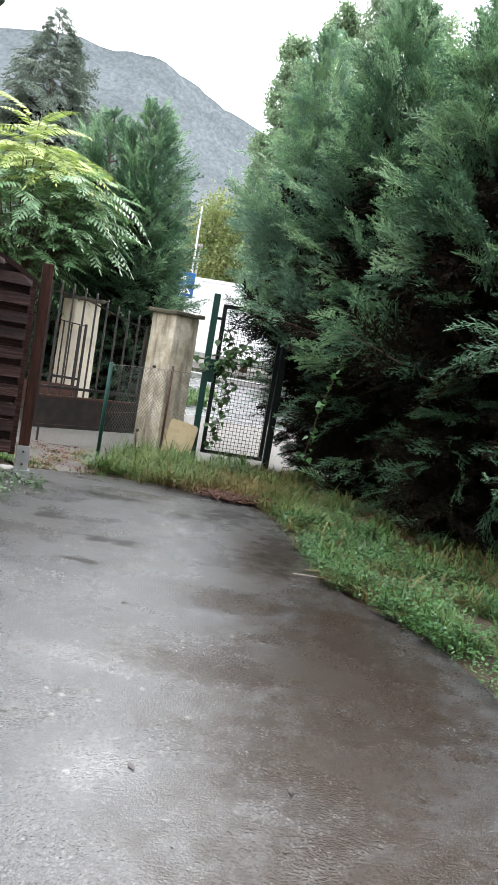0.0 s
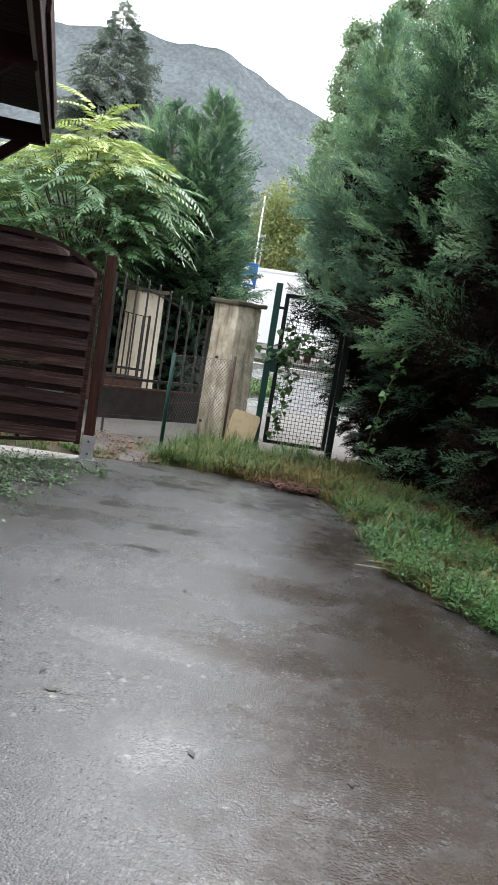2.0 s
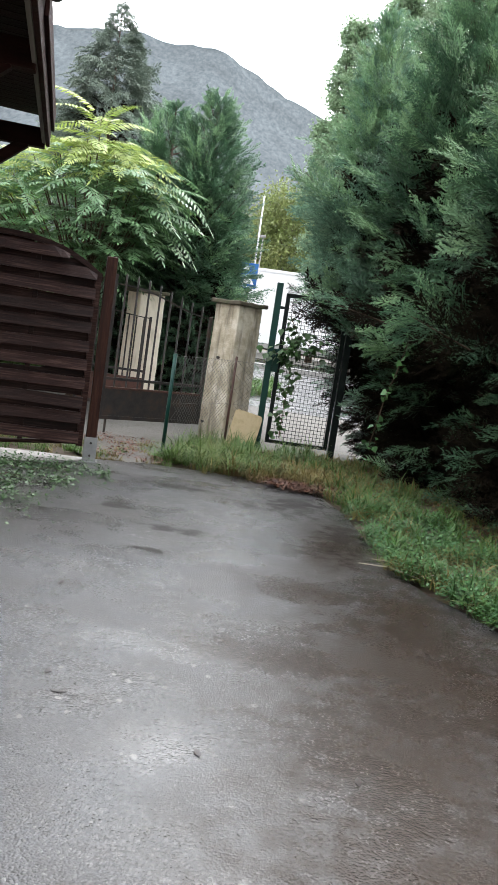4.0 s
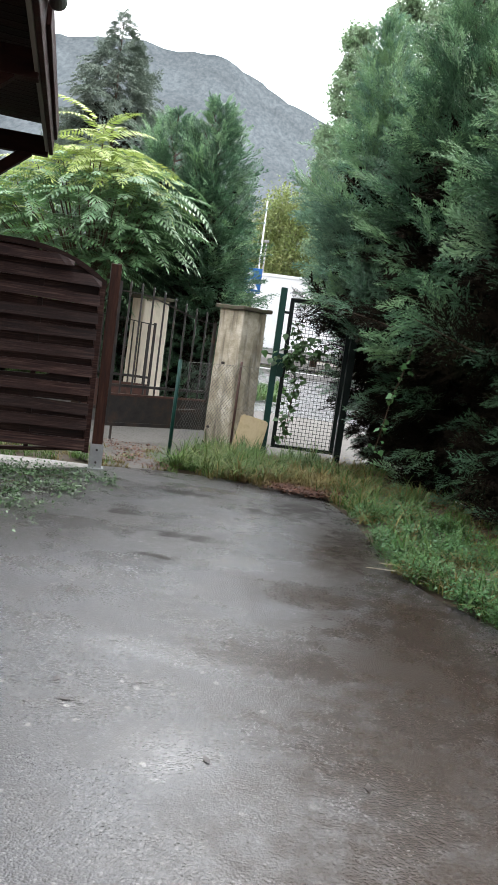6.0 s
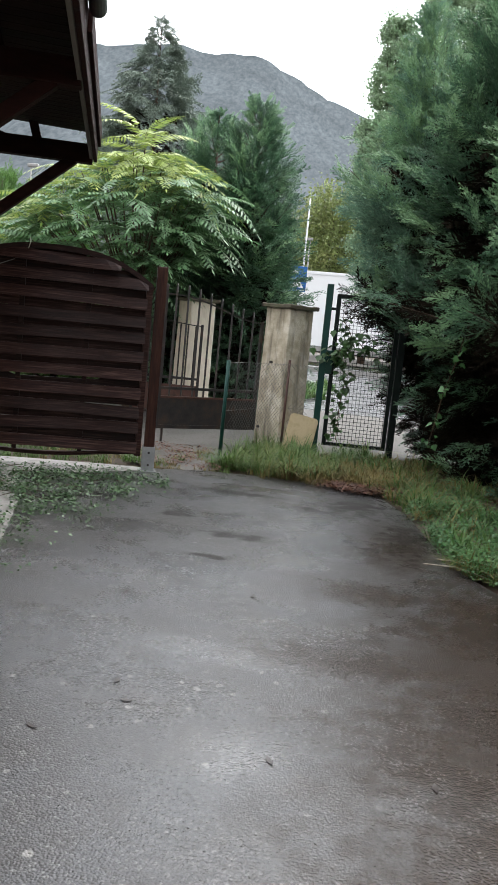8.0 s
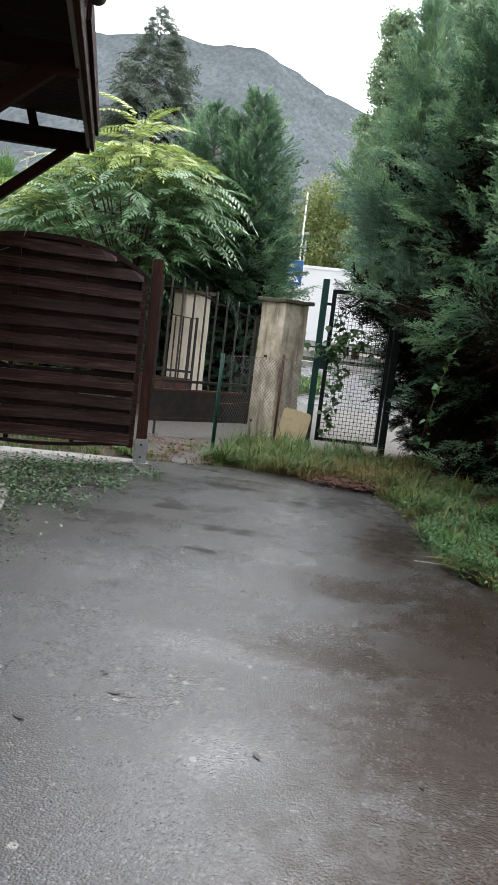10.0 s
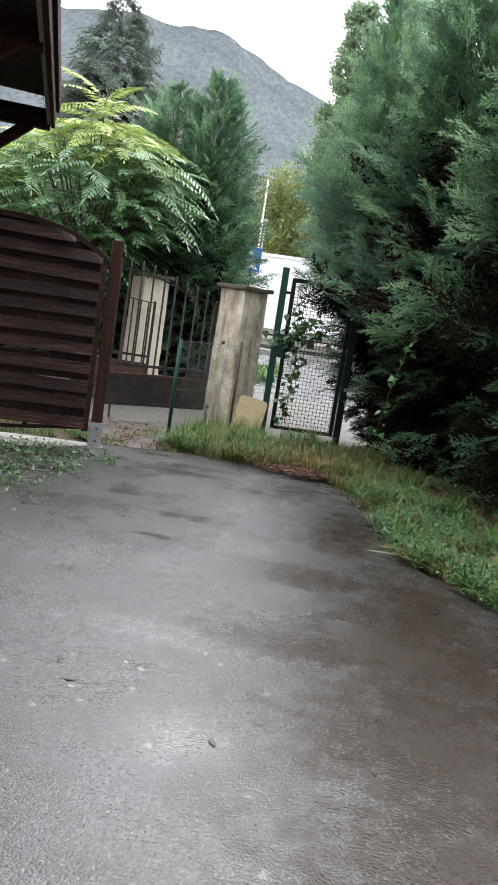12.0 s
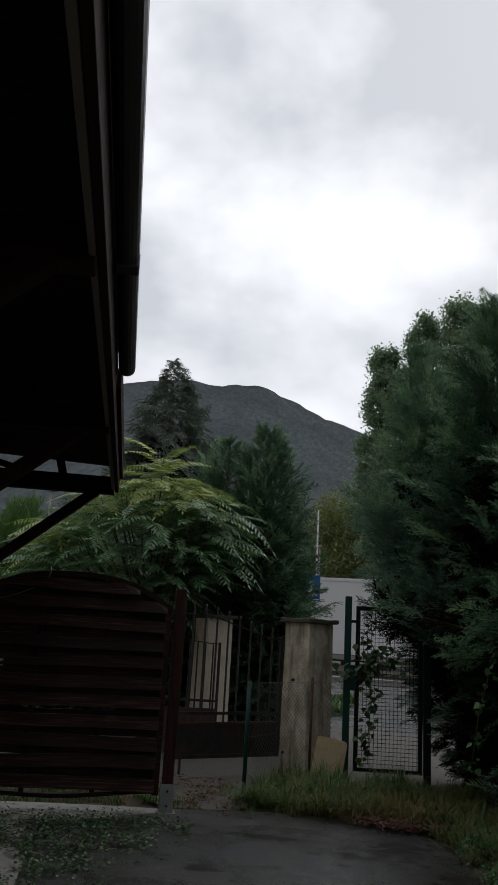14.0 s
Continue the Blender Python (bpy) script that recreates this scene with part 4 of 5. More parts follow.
# ---- green pedestrian gate ----
def green_gate():
    g = thing("garden_gate", "dark green steel garden gate filled with square wire mesh", "gate", m=pose(-0.57, 8.89, 0, 0, 0, 8))
    part("latch_post", box(-0.035, 0.035, -0.035, 0.035, -0.1, 1.90, 0.006), M_GREEN, g, "dark green square post")
    x0, x1, z0, z1 = 0.085, 0.80, 0.12, 1.80
    part("stile", box(x0, x0 + 0.045, -0.02, 0.02, z0, z1, 0.004), M_DARKGREEN, g)
    part("stile", box(x1 - 0.045, x1, -0.02, 0.02, z0, z1, 0.004), M_DARKGREEN, g)
    part("rail", box(x0 + 0.045, x1 - 0.045, -0.02, 0.02, z1 - 0.045, z1, 0.004), M_DARKGREEN, g)
    part("rail", box(x0 + 0.045, x1 - 0.045, -0.02, 0.02, z0, z0 + 0.04, 0.004), M_DARKGREEN, g)
    part("hinge_post", box(x1 + 0.012, x1 + 0.085, -0.04, 0.04, -0.1, 1.90, 0.006), M_DARKGREEN, g)
    lock = part("lock_box", box(0.03, x0 + 0.02, -0.028, 0.028, 0.92, 1.18, 0.005), M_GREEN, g)
    part("handle", tube([(0.10, -0.03, 1.08), (0.10, -0.07, 1.08), (0.19, -0.075, 1.07)], 0.009, 6), M_IRON, lock)
    part("spacer", box(0.03, x0 + 0.01, -0.01, 0.01, 1.62, 1.65), M_DARKGREEN, g)
    bm = bmesh.new()
    n = 0
    x = x0 + 0.045
    while x < x1 - 0.05:
        x += 0.041
        bar((x, 0, z0 + 0.04), (x, 0, z1 - 0.045), 0.0045, 0.0045, 0, bm)
    z = z0 + 0.04
    while z < z1 - 0.06:
        z += 0.041
        bar((x0 + 0.045, 0.004, z), (x1 - 0.045, 0.004, z), 0.0045, 0.0045, 0, bm)
    tagged(part("wire_mesh", bm, M_DARKGREEN, g), kind="stuff")


green_gate()


def leaning_board():
    t = thing("board", "weathered yellow-brown board with rounded corners leaning on the post", "board", m=pose(-0.75, 8.70, 0.02, -12, 11, 12))
    bm = bmesh.new()
    w, h, r = 0.32, 0.43, 0.04
    loop = []
    for cx, cz, a0 in ((w / 2 - r, h - r, 0), (-w / 2 + r, h - r, 90), (-w / 2 + r, r, 180), (w / 2 - r, r, 270)):
        for k in range(5):
            a = math.radians(a0 + k * 22.5)
            loop.append((cx + r * math.cos(a), cz + r * math.sin(a)))
    f = bm.faces.new([bm.verts.new((x, 0, z)) for x, z in loop])
    got = bmesh.ops.extrude_face_region(bm, geom=[f])
    for v in got["geom"]:
        if isinstance(v, bmesh.types.BMVert):
            v.co.y += 0.045
    bmesh.ops.bevel(bm, geom=[e for e in bm.edges if abs(e.verts[0].co.y - e.verts[1].co.y) < 1e-5], offset=0.008, segments=2, affect="EDGES")
    part("panel", bm, M_BOARD, t)


leaning_board()


# ---- beyond the fence: road sign, lamps, white trailer ----
def road_sign():
    s = thing("road_sign", "blue road sign with a white emblem on a pale pole", "sign", m=pose(-2.09, 20.0, 0, 0, 0, 2))
    part("pole", tube([(0.05, 0.03, -0.1), (0.05, 0.03, 4.62)], [0.026, 0.020], 10), M_POLE, s, smooth=True)
    plate = part("plate", box(-0.26, 0.16, -0.03, -0.012, 2.36, 2.98, 0.012), M_BLUE, s, "blue plate")
    part("border", box(-0.24, 0.14, -0.034, -0.031, 2.385, 2.40), M_SIGNWHITE, plate)
    bm = bmesh.new()
    f = bm.faces.new([bm.verts.new(c) for c in ((-0.22, -0.036, 2.46), (0.10, -0.036, 2.46), (-0.06, -0.036, 2.72))])
    part("emblem", bm, M_SIGNWHITE, plate, "plain white emblem")
    part("emblem", box(-0.18, -0.06, -0.036, -0.031, 2.78, 2.88), M_SIGNWHITE, plate)


road_sign()


def street_lamp(x, y, h, turn=0):
    s = thing("street_lamp", "thin pale grey street lamp with a small head", "lamp", "street lamps", m=pose(x, y, 0, 0, 0, turn))
    part("pole", tube([(0, 0, -0.1), (0.02, 0, h)], [0.06, 0.04], 8), M_KERB, s, smooth=True)
    part("head", box(-0.30, 0.16, -0.09, 0.09, h - 0.02, h + 0.12, 0.03), M_KERB, s)


street_lamp(-4.4, 45.0, 6.5)
street_lamp(-14.85, 32.0, 7.05, 180)


def trailer():
    t = thing("trailer", "long plain white box trailer parked beyond the road", "trailer", m=pose(-4.0, 38.0, 0, 0, 0, -4))
    part("box_body", box(0.0, 13.0, 0.0, 2.5, 0.85, 4.25, 0.03), M_TRUCK, t)
    part("roof_rail", box(-0.02, 13.02, -0.03, 0.02, 4.16, 4.30, 0.01), M_TRUCK, t)
    part("chassis", box(0.3, 12.8, 0.3, 2.2, 0.55, 0.84, 0.02), M_IRON, t)
    part("side_skirt", box(0.2, 12.6, 0.02, 0.08, 0.62, 0.84, 0.01), M_KERB, t)
    for x in (10.8, 12.0):
        w = part("wheel", tube([(x, 0.15, 0.48), (x, 0.50, 0.48)], 0.48, 20), M_IRON, t, smooth=False)
        part("rim", tube([(x, 0.13, 0.48), (x, 0.15, 0.48)], 0.24, 14), M_GALV, w)
    part("support_leg", bar((0.55, -0.05, 0.02), (0.30, -0.05, 2.0), 0.04, 0.04), M_KERB, t)


trailer()
w = sheet("kerb", [(-9.0, 31.0), (12.0, 29.0), (12.0, 29.6), (-9.0, 31.6)], 0.16, M_KERB, "pale stone kerb along the far side of the road", thick=0.3)


# ---- trees ----
hedge_profile = lambda h: 0.52 if h < 0.28 else (1 - h) ** 0.78 * min(1.15, 0.50 + 1.8 * h)
gate_profile = lambda h: (1 - h) ** 0.82 * min(1.25, 0.08 + 1.95 * h)
FINE = dict(group=HEDGE, fresh=0.5, side=12, fine=5, width=0.026, dead=0.58)
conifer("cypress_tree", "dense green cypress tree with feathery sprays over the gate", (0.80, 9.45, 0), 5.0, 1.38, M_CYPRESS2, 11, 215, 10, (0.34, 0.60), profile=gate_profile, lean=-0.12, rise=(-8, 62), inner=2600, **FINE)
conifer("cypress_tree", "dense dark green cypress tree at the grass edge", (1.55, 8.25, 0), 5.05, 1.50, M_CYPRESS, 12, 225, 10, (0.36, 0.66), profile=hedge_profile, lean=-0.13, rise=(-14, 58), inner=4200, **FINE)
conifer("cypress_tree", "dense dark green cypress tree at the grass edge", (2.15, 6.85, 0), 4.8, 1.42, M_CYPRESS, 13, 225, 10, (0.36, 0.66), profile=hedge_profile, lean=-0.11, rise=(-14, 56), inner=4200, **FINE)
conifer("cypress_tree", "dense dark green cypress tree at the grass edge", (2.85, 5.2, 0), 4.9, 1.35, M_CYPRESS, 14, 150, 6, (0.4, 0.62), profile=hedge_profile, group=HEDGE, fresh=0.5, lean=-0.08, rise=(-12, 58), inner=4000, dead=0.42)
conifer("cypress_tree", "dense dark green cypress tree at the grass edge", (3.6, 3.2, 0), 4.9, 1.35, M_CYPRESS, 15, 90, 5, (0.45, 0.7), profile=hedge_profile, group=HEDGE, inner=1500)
column = lambda h: min(1.0, 0.80 + 0.8 * h) if h < 0.55 else max(0.02, (1 - h) / 0.45) ** 0.62
conifer("cypress_tree", "broad blue-green cypress tree behind the iron gate", (-1.98, 11.5, 0), 4.5, 0.74, M_CYPRESS, 21, 400, 7, (0.32, 0.46), profile=column, rise=(-4, 52), fresh=0.25, side=8, width=0.040, inner=1500)
conifer("cypress_tree", "dark cypress tree beside the pinnate tree", (-2.66, 11.9, 0), 4.4, 1.15, M_CYPRESS, 24, 330, 7, (0.32, 0.46), profile=column, rise=(-4, 52), fresh=0.15, side=8, width=0.036, inner=1500)
conifer("shrub", "bright green conifer shrub behind the timber gate", (-6.3, 12.5, 0), 3.5, 1.7, M_BRIGHT, 22, 240, 7, (0.36, 0.5), category="shrub", side=8)
conifer("shrub", "bright green conifer shrub behind the timber gate", (-4.9, 12.0, 0), 3.1, 1.35, M_BRIGHT, 23, 220, 7, (0.36, 0.5), category="shrub", side=8)
conifer("spruce_tree", "tall dark blue-green spruce with drooping twigs and a bare tip", (-7.95, 26.0, 0), 10.9, 6.8, M_SPRUCE, 31, 360, 9, (0.6, 1.0), profile=lambda h: 0.95 * (1 - h) ** 1.1, rise=(-22, 10), trunk=0.14, side=7, fine=4, width=0.05, inner=1500, hang=0.5)


def poplars():
    for i, (x, y, h, r) in enumerate(((-0.9, 46.5, 18.6, 1.6), (1.5, 47.0, 21.0, 1.6), (3.6, 46.0, 21.6, 1.9), (6.4, 46.5, 21.2, 2.4))):
        leafy("poplar_tree", "slender pale green poplar behind the cypress row", (x, y, 0), h, r, M_POPLAR, 40 + i, 46000, 0.15, 170, 0.15, trunk=0.22)


poplars()
leafy("tree", "round yellow-green tree turning with autumn", (-3.3, 52.0, 0), 10.2, 3.2, M_AUTUMN, 51, 42000, 0.16, 150, 0.15, trunk=0.2)
leafy("tree", "green tree at the far roadside", (-8.2, 54.0, 0), 8.4, 3.4, M_BRIGHT, 52, 14000, 0.18, 80, 0.12, trunk=0.2)
leafy("tree", "green tree at the far roadside", (1.8, 53.0, 0), 9.2, 3.2, M_AUTUMN, 53, 14000, 0.18, 80, 0.12, trunk=0.2)
leafy("tree", "dark green tree at the far roadside", (7.5, 52.0, 0), 9.5, 3.6, M_BRIGHT, 54, 10000, 0.2, 80, 0.12, trunk=0.2)


def far_wood():
    """Low uneven belt of far trees at the mountain's foot."""
    rng = np.random.default_rng(61)
    n = 46000
    a = np.radians(rng.uniform(-55, 45, n))
    r = rng.uniform(75, 150, n)
    top = 5 + 3.5 * np.sin(a * 23) + 2.0 * np.sin(a * 61 + 1) + r * 0.012
    p = np.stack((np.sin(a) * r, np.cos(a) * r, rng.random(n) * top), 1)
    tpl = [np.array([diamond(np.zeros(3), np.array((0, 1.0, 0)), np.array((1.0, 0, 0)), 1.0, 0.8, 0.1)])]
    me = quads_mesh("far_wood", placed(tpl, rng, p, frames_of(rng, rng.normal(0, 1, (n, 3)), 2.0), rng.uniform(0.7, 1.5, n)), M_BRIGHT)
    tagged(new("far_wood", me), "far belt of green trees at the mountain foot", "woods", kind="stuff")


far_wood()


def pinnate_fronds(rng, count=7, pairs=14):
    """Arching compound leaves of unit length along +y: a rachis with paired narrow leaflets that stand clear of one another."""
    made = []
    for _ in range(count):
        bend = rng.uniform(0.7, 1.5)
        spine = lambda s: np.array((0, s * (1 - 0.12 * bend * s), -bend * s * s * 0.52))
        qs = []
        w = np.array((0.006, 0, 0))
        for i in range(7):
            a, b = spine(i / 7), spine((i + 1) / 7)
            qs.append([a - w, a + w, b + w, b - w])
        for i in range(pairs):
            s = 0.16 + 0.82 * i / pairs
            t = spine(s + 0.01) - spine(s)
            t /= np.linalg.norm(t)
            ln = 0.215 * math.sin(math.pi * min(0.96, 0.24 + 0.66 * s)) * rng.uniform(0.85, 1.1)
            for sgn in (-1, 1):
                d = np.array((sgn * 0.93, 0, -0.22 + rng.normal(0, 0.10))) + t * 0.42
                d /= np.linalg.norm(d)
                sd = t - d * (t @ d)
                sd /= np.linalg.norm(sd)
                qs.append(diamond(spine(s), d, sd, ln, 0.044, 0.03))
        qs.append(diamond(spine(0.98), spine(1.0) - spine(0.9), np.array((1.0, 0, 0)), 1.2, 0.04))
        made.append(np.array(qs))
    return made


def sumac():
    """Several stems fork low; each shoot ends in a spreading rosette of long pinnate leaves."""
    rng = np.random.default_rng(71)
    t = thing("sumac_tree", "spreading tree with long pinnate leaves, yellow-green at the top", "tree", m=pose(-3.15, 10.0, 0))
    part("trunk", tube([(0, 0, -0.1), (0.06, 0, 0.8), (0.02, 0.03, 1.5)], [0.075, 0.06, 0.05], 8), M_BARK, t, smooth=True)
    limbs = bmesh.new()
    shoots = []
    n = 60
    for i in range(n):
        f = (i + 0.5) / n
        a = i * 2.39996
        ring = math.sqrt(max(0.0, 1 - (2 * f - 1) ** 2 * 0.92))
        x = ring * math.cos(a) * (1.50 if math.cos(a) < 0 else 0.85)
        shoots.append((x - 0.05, ring * math.sin(a) * 0.62, 2.02 + 1.28 * f - 0.22 * abs(min(0.0, x)) + rng.uniform(-0.06, 0.06)))
    # the leader, its neighbour, a low wing on each side
    shoots += [(0.02, -0.05, 3.62), (0.10, 0.05, 3.40), (-0.10, -0.12, 3.35), (0.34, -0.05, 3.28), (0.85, -0.15, 3.0), (-0.62, -0.2, 2.90), (-1.15, -0.1, 2.42), (-1.32, 0.1, 2.18), (0.25, -0.35, 1.95), (-0.25, -0.4, 1.85)]
    groups = {"crown": [[], [], []], "top_leaves": [[], [], []]}
    for i, q in enumerate(shoots):
        q = np.array(q)
        tube([(0.02, 0.02, 1.1 + 0.3 * (i % 3) / 3), (q[0] * 0.5, q[1] * 0.5, 1.2 + 0.55 * (q[2] - 1.2)), tuple(q)], [0.022, 0.013, 0.006], 5, limbs, cap=False)
        young = q[2] + 0.60 * max(0.0, -q[0] - 0.60) > 3.10
        pos, dirs, size = groups["top_leaves" if young else "crown"]
        leader = i == n
        for k in range(12 if leader else 8):
            a = k * 2.39996 + i
            pos.append(q - np.array((0, 0, 0.035 * k)))
            lift = rng.uniform(0.15, 1.0) if not leader else 1.25 - 0.08 * k
            dirs.append((math.cos(a) + 0.35 * q[0], math.sin(a) + 0.3 * q[1], lift))
            size.append(rng.uniform(0.52, 0.84))
    tagged(part("branchwork", limbs, M_BARK, t, smooth=True), kind="stuff")
    fronds = pinnate_fronds(rng)
    for nm, mat, lab in (("crown", M_SUMAC, ""), ("top_leaves", M_YOUNG, "yellow-green young leaves")):
        pos, dirs, size = (np.array(g) for g in groups[nm])
        part(nm, quads_mesh(nm, placed(fronds, rng, pos, frames_of(rng, dirs, 0.35), size), mat), None, t, lab)


sumac()


# ---- low growth ----
def blades(rng, pos, length, mat, name, label, lean=0.5, width=0.007, category="grass", tuft=14):
    """Grass in tufts: each blade arches over in three quads."""
    n = max(1, len(pos) // tuft)
    seat = pos[rng.integers(0, len(pos), n)]
    vigour = rng.uniform(0.55, 1.25, n)
    k = rng.integers(0, n, len(pos))
    p = seat[k] + np.column_stack((rng.normal(0, 0.028, (len(pos), 2)), np.zeros(len(pos))))
    n = len(p)
    a = rng.uniform(0, math.tau, n)
    out = np.stack((np.cos(a), np.sin(a), np.zeros(n)), 1)
    side = np.stack((-np.sin(a), np.cos(a), np.zeros(n)), 1)
    ln = (rng.uniform(*length, n) * vigour[k])[:, None]
    ben = rng.uniform(0.45 * min(1.0, lean), lean, n)[:, None]
    up = np.array((0, 0, 1.0))
    w = side * (width * rng.uniform(0.6, 1.4, n))[:, None] / 2

    def along(t):
        return p + up * ln * (t - 0.42 * np.minimum(ben, 1.5) * t * t) + out * ln * ben * 0.75 * t ** 1.6

    pts = [along(t) for t in (0.0, 0.4, 0.75, 1.0)]
    ws = [1.0, 0.95, 0.65, 0.08]
    q = [np.stack((pts[i] - w * ws[i], pts[i] + w * ws[i], pts[i + 1] + w * ws[i + 1], pts[i + 1] - w * ws[i + 1]), 1) for i in range(3)]
    me = quads_mesh(name, np.stack(q, 1).reshape(-1, 4, 3), mat)
    return tagged(new(name, me), label, category, kind="stuff")


def strip_points(rng, n, inner, outer, clump=0.0, bare=-0.12):
    """Points between two edge lines, given as matching polylines."""
    ia, oa = np.array(inner), np.array(outer)
    s = rng.random(n) * (len(ia) - 1)
    k = np.minimum(s.astype(int), len(ia) - 2)
    f = (s - k)[:, None]
    a = ia[k] * (1 - f) + ia[k + 1] * f
    b = oa[k] * (1 - f) + oa[k + 1] * f
    g = rng.random(n)[:, None]
    p = a * (1 - g) + b * g
    if clump:
        keep = np.array([noise.noise(Vector((x * 3.1, y * 3.1, 0))) for x, y in p]) > rng.normal(bare, clump, n)
        p = p[keep]
    return np.column_stack((p, np.full(len(p), 0.0)))


INNER = [(1.75, 1.0), (1.45, 3.0), (1.20, 3.85), (1.03, 4.22), (0.84, 4.45), (0.66, 4.82), (0.56, 5.35), (0.42, 6.2), (0.20, 6.9), (-0.25, 7.17), (-0.84, 7.15), (-1.30, 7.12)]
OUTER = [(3.4, 1.0), (3.2, 3.0), (2.9, 4.2), (2.5, 5.2), (2.2, 6.0), (1.95, 6.6), (1.6, 7.3), (1.2, 8.1), (0.75, 8.85), (0.1, 8.9), (-0.55, 8.75), (-1.30, 8.4)]


def verge():
    bm = bmesh.new()
    rows = []
    for (x0, y0), (x1, y1) in zip(INNER, OUTER):
        row = []
        for j in range(7):
            f = j / 6
            x, y = x0 + (x1 - x0) * f, y0 + (y1 - y0) * f
            row.append(bm.verts.new((x, y, -0.03 + 0.05 * min(1, f * 4) + 0.02 * noise.noise(Vector((x * 2, y * 2, 0))))))
        rows.append(row)
    for ra, rb in zip(rows, rows[1:]):
        for j in range(6):
            bm.faces.new((ra[j], ra[j + 1], rb[j + 1], rb[j]))
    tagged(part("verge", bm, M_SOIL, smooth=True), "damp brown earth verge under grass and weeds", "verge", kind="structure")
    rng = np.random.default_rng(81)
    blades(rng, strip_points(rng, 30000, INNER, OUTER, 0.16, 0.04), (0.07, 0.27), M_GRASS, "grass", "uneven green grass along the drive edge", 1.6, 0.008, tuft=22)
    blades(rng, strip_points(rng, 7000, INNER[9:], OUTER[9:], 0.12, -0.02), (0.12, 0.36), M_LONG, "grass", "long green grass by the pillar and gate", 2.0, 0.008, tuft=30)
    blades(rng, strip_points(rng, 11000, INNER[3:11], OUTER[3:11], 0.14, 0.0), (0.08, 0.26), M_DRY, "dry_grass", "brown dry grass tufts between green ones", 1.8, tuft=30)
    spot = np.column_stack((rng.normal(0.10, 0.36, 6500), rng.normal(7.45, 0.30, 6500), np.zeros(6500)))
    spot = spot[spot[:, 1] > 7.0 + 0.3 * np.clip(spot[:, 0], 0, 1)]
    blades(rng, spot, (0.06, 0.20), M_DRY, "dry_grass", "rust-brown dry grass at the corner of the drive", 1.8)
    # broad-leaved weeds nearest the drive
    p = strip_points(rng, 34000, [(x - 0.05, y - 0.03) for x, y in INNER[1:8]], [(i[0] * 0.45 + o[0] * 0.55, i[1] * 0.45 + o[1] * 0.55) for i, o in zip(INNER[1:8], OUTER[1:8])], 0.15)
    p[:, 2] = rng.uniform(0.02, 0.13, len(p))
    d = rng.normal(0, 1, (len(p), 3)) * np.array((1, 1, 0.35)) + np.array((0, 0, 0.15))
    tpl = [np.array([diamond(np.zeros(3), np.array((0, 1.0, 0)), np.array((1.0, 0, 0)), 1.0, 0.6, 0.15)])]
    me = quads_mesh("weeds", placed(tpl, rng, p, frames_of(rng, d, 0.6), rng.uniform(0.012, 0.030, len(p))), M_WEED)
    tagged(new("weeds", me), "low bright green broad-leaved weeds at the drive edge", "weeds", kind="stuff")
    # leaf litter under the trees and at the corner of the drive
    p = strip_points(rng, 9000, [(i[0] * 0.3 + o[0] * 0.7, i[1] * 0.3 + o[1] * 0.7) for i, o in zip(INNER, OUTER)], OUTER)
    q = np.column_stack((rng.normal((0.02, 6.98), (0.17, 0.09), (2600, 2)), np.zeros(2600)))
    y = np.column_stack((rng.uniform((-2.3, 7.0), (-1.2, 8.2), (1500, 2)), np.zeros(1500)))
    y = y[np.array([noise.noise(Vector((a * 3, b * 3, 7))) for a, b, c in y]) > -0.1]
    p = np.concatenate((p, q, y))
    p[:, 2] = 0.028 + rng.uniform(0, 0.03, len(p))
    d = rng.normal(0, 1, (len(p), 3)) * np.array((1, 1, 0.2))
    me = quads_mesh("leaf_litter", placed(tpl, rng, p, frames_of(rng, d, 0.6), rng.uniform(0.018, 0.042, len(p))), M_LITTER)
    tagged(new("leaf_litter", me), "wet red-brown fallen leaves and twigs", "leaves", kind="stuff")
    # grass beyond the gate
    pts = np.array([tuple(at_house(u, v)) for u, v in zip(rng.uniform(-6, -0.35, 8000), rng.uniform(0.27, 1.3, 8000))])
    blades(rng, pts - np.array((0, 0, 0.03)), (0.04, 0.12), M_GRASS, "grass", "short green grass behind the timber gate", 0.9)
    pts = np.array([tuple(at_house(u, v)) for u, v in zip(rng.uniform(-1.0, 1.3, 2600), rng.uniform(0.2, 1.4, 2600))])
    pts = pts[np.array([noise.noise(Vector((x * 4, y * 4, 3))) for x, y, z in pts]) > 0.0]
    blades(rng, pts - np.array((0, 0, 0.03)), (0.03, 0.10), M_DRY, "dry_grass", "short dry grass behind the post", 1.4)
    pts = np.column_stack((rng.uniform(-2.2, -1.25, 2200), rng.uniform(7.05, 7.9, 2200), np.full(2200, -0.02)))
    pts = pts[np.array([noise.noise(Vector((x * 3.4, y * 3.4, 11))) for x, y, z in pts]) > 0.16]
    blades(rng, pts, (0.05, 0.15), M_LONG, "grass", "sparse green tufts in the dirt behind the post", 1.6)
    pts = np.column_stack((rng.uniform(-2.4, -1.0, 2500), rng.uniform(16.5, 21.0, 2500), np.zeros(2500)))
    blades(rng, pts, (0.15, 0.3), M_GRASS, "grass", "grass patch at the roadside", 0.9, 0.03)


verge()


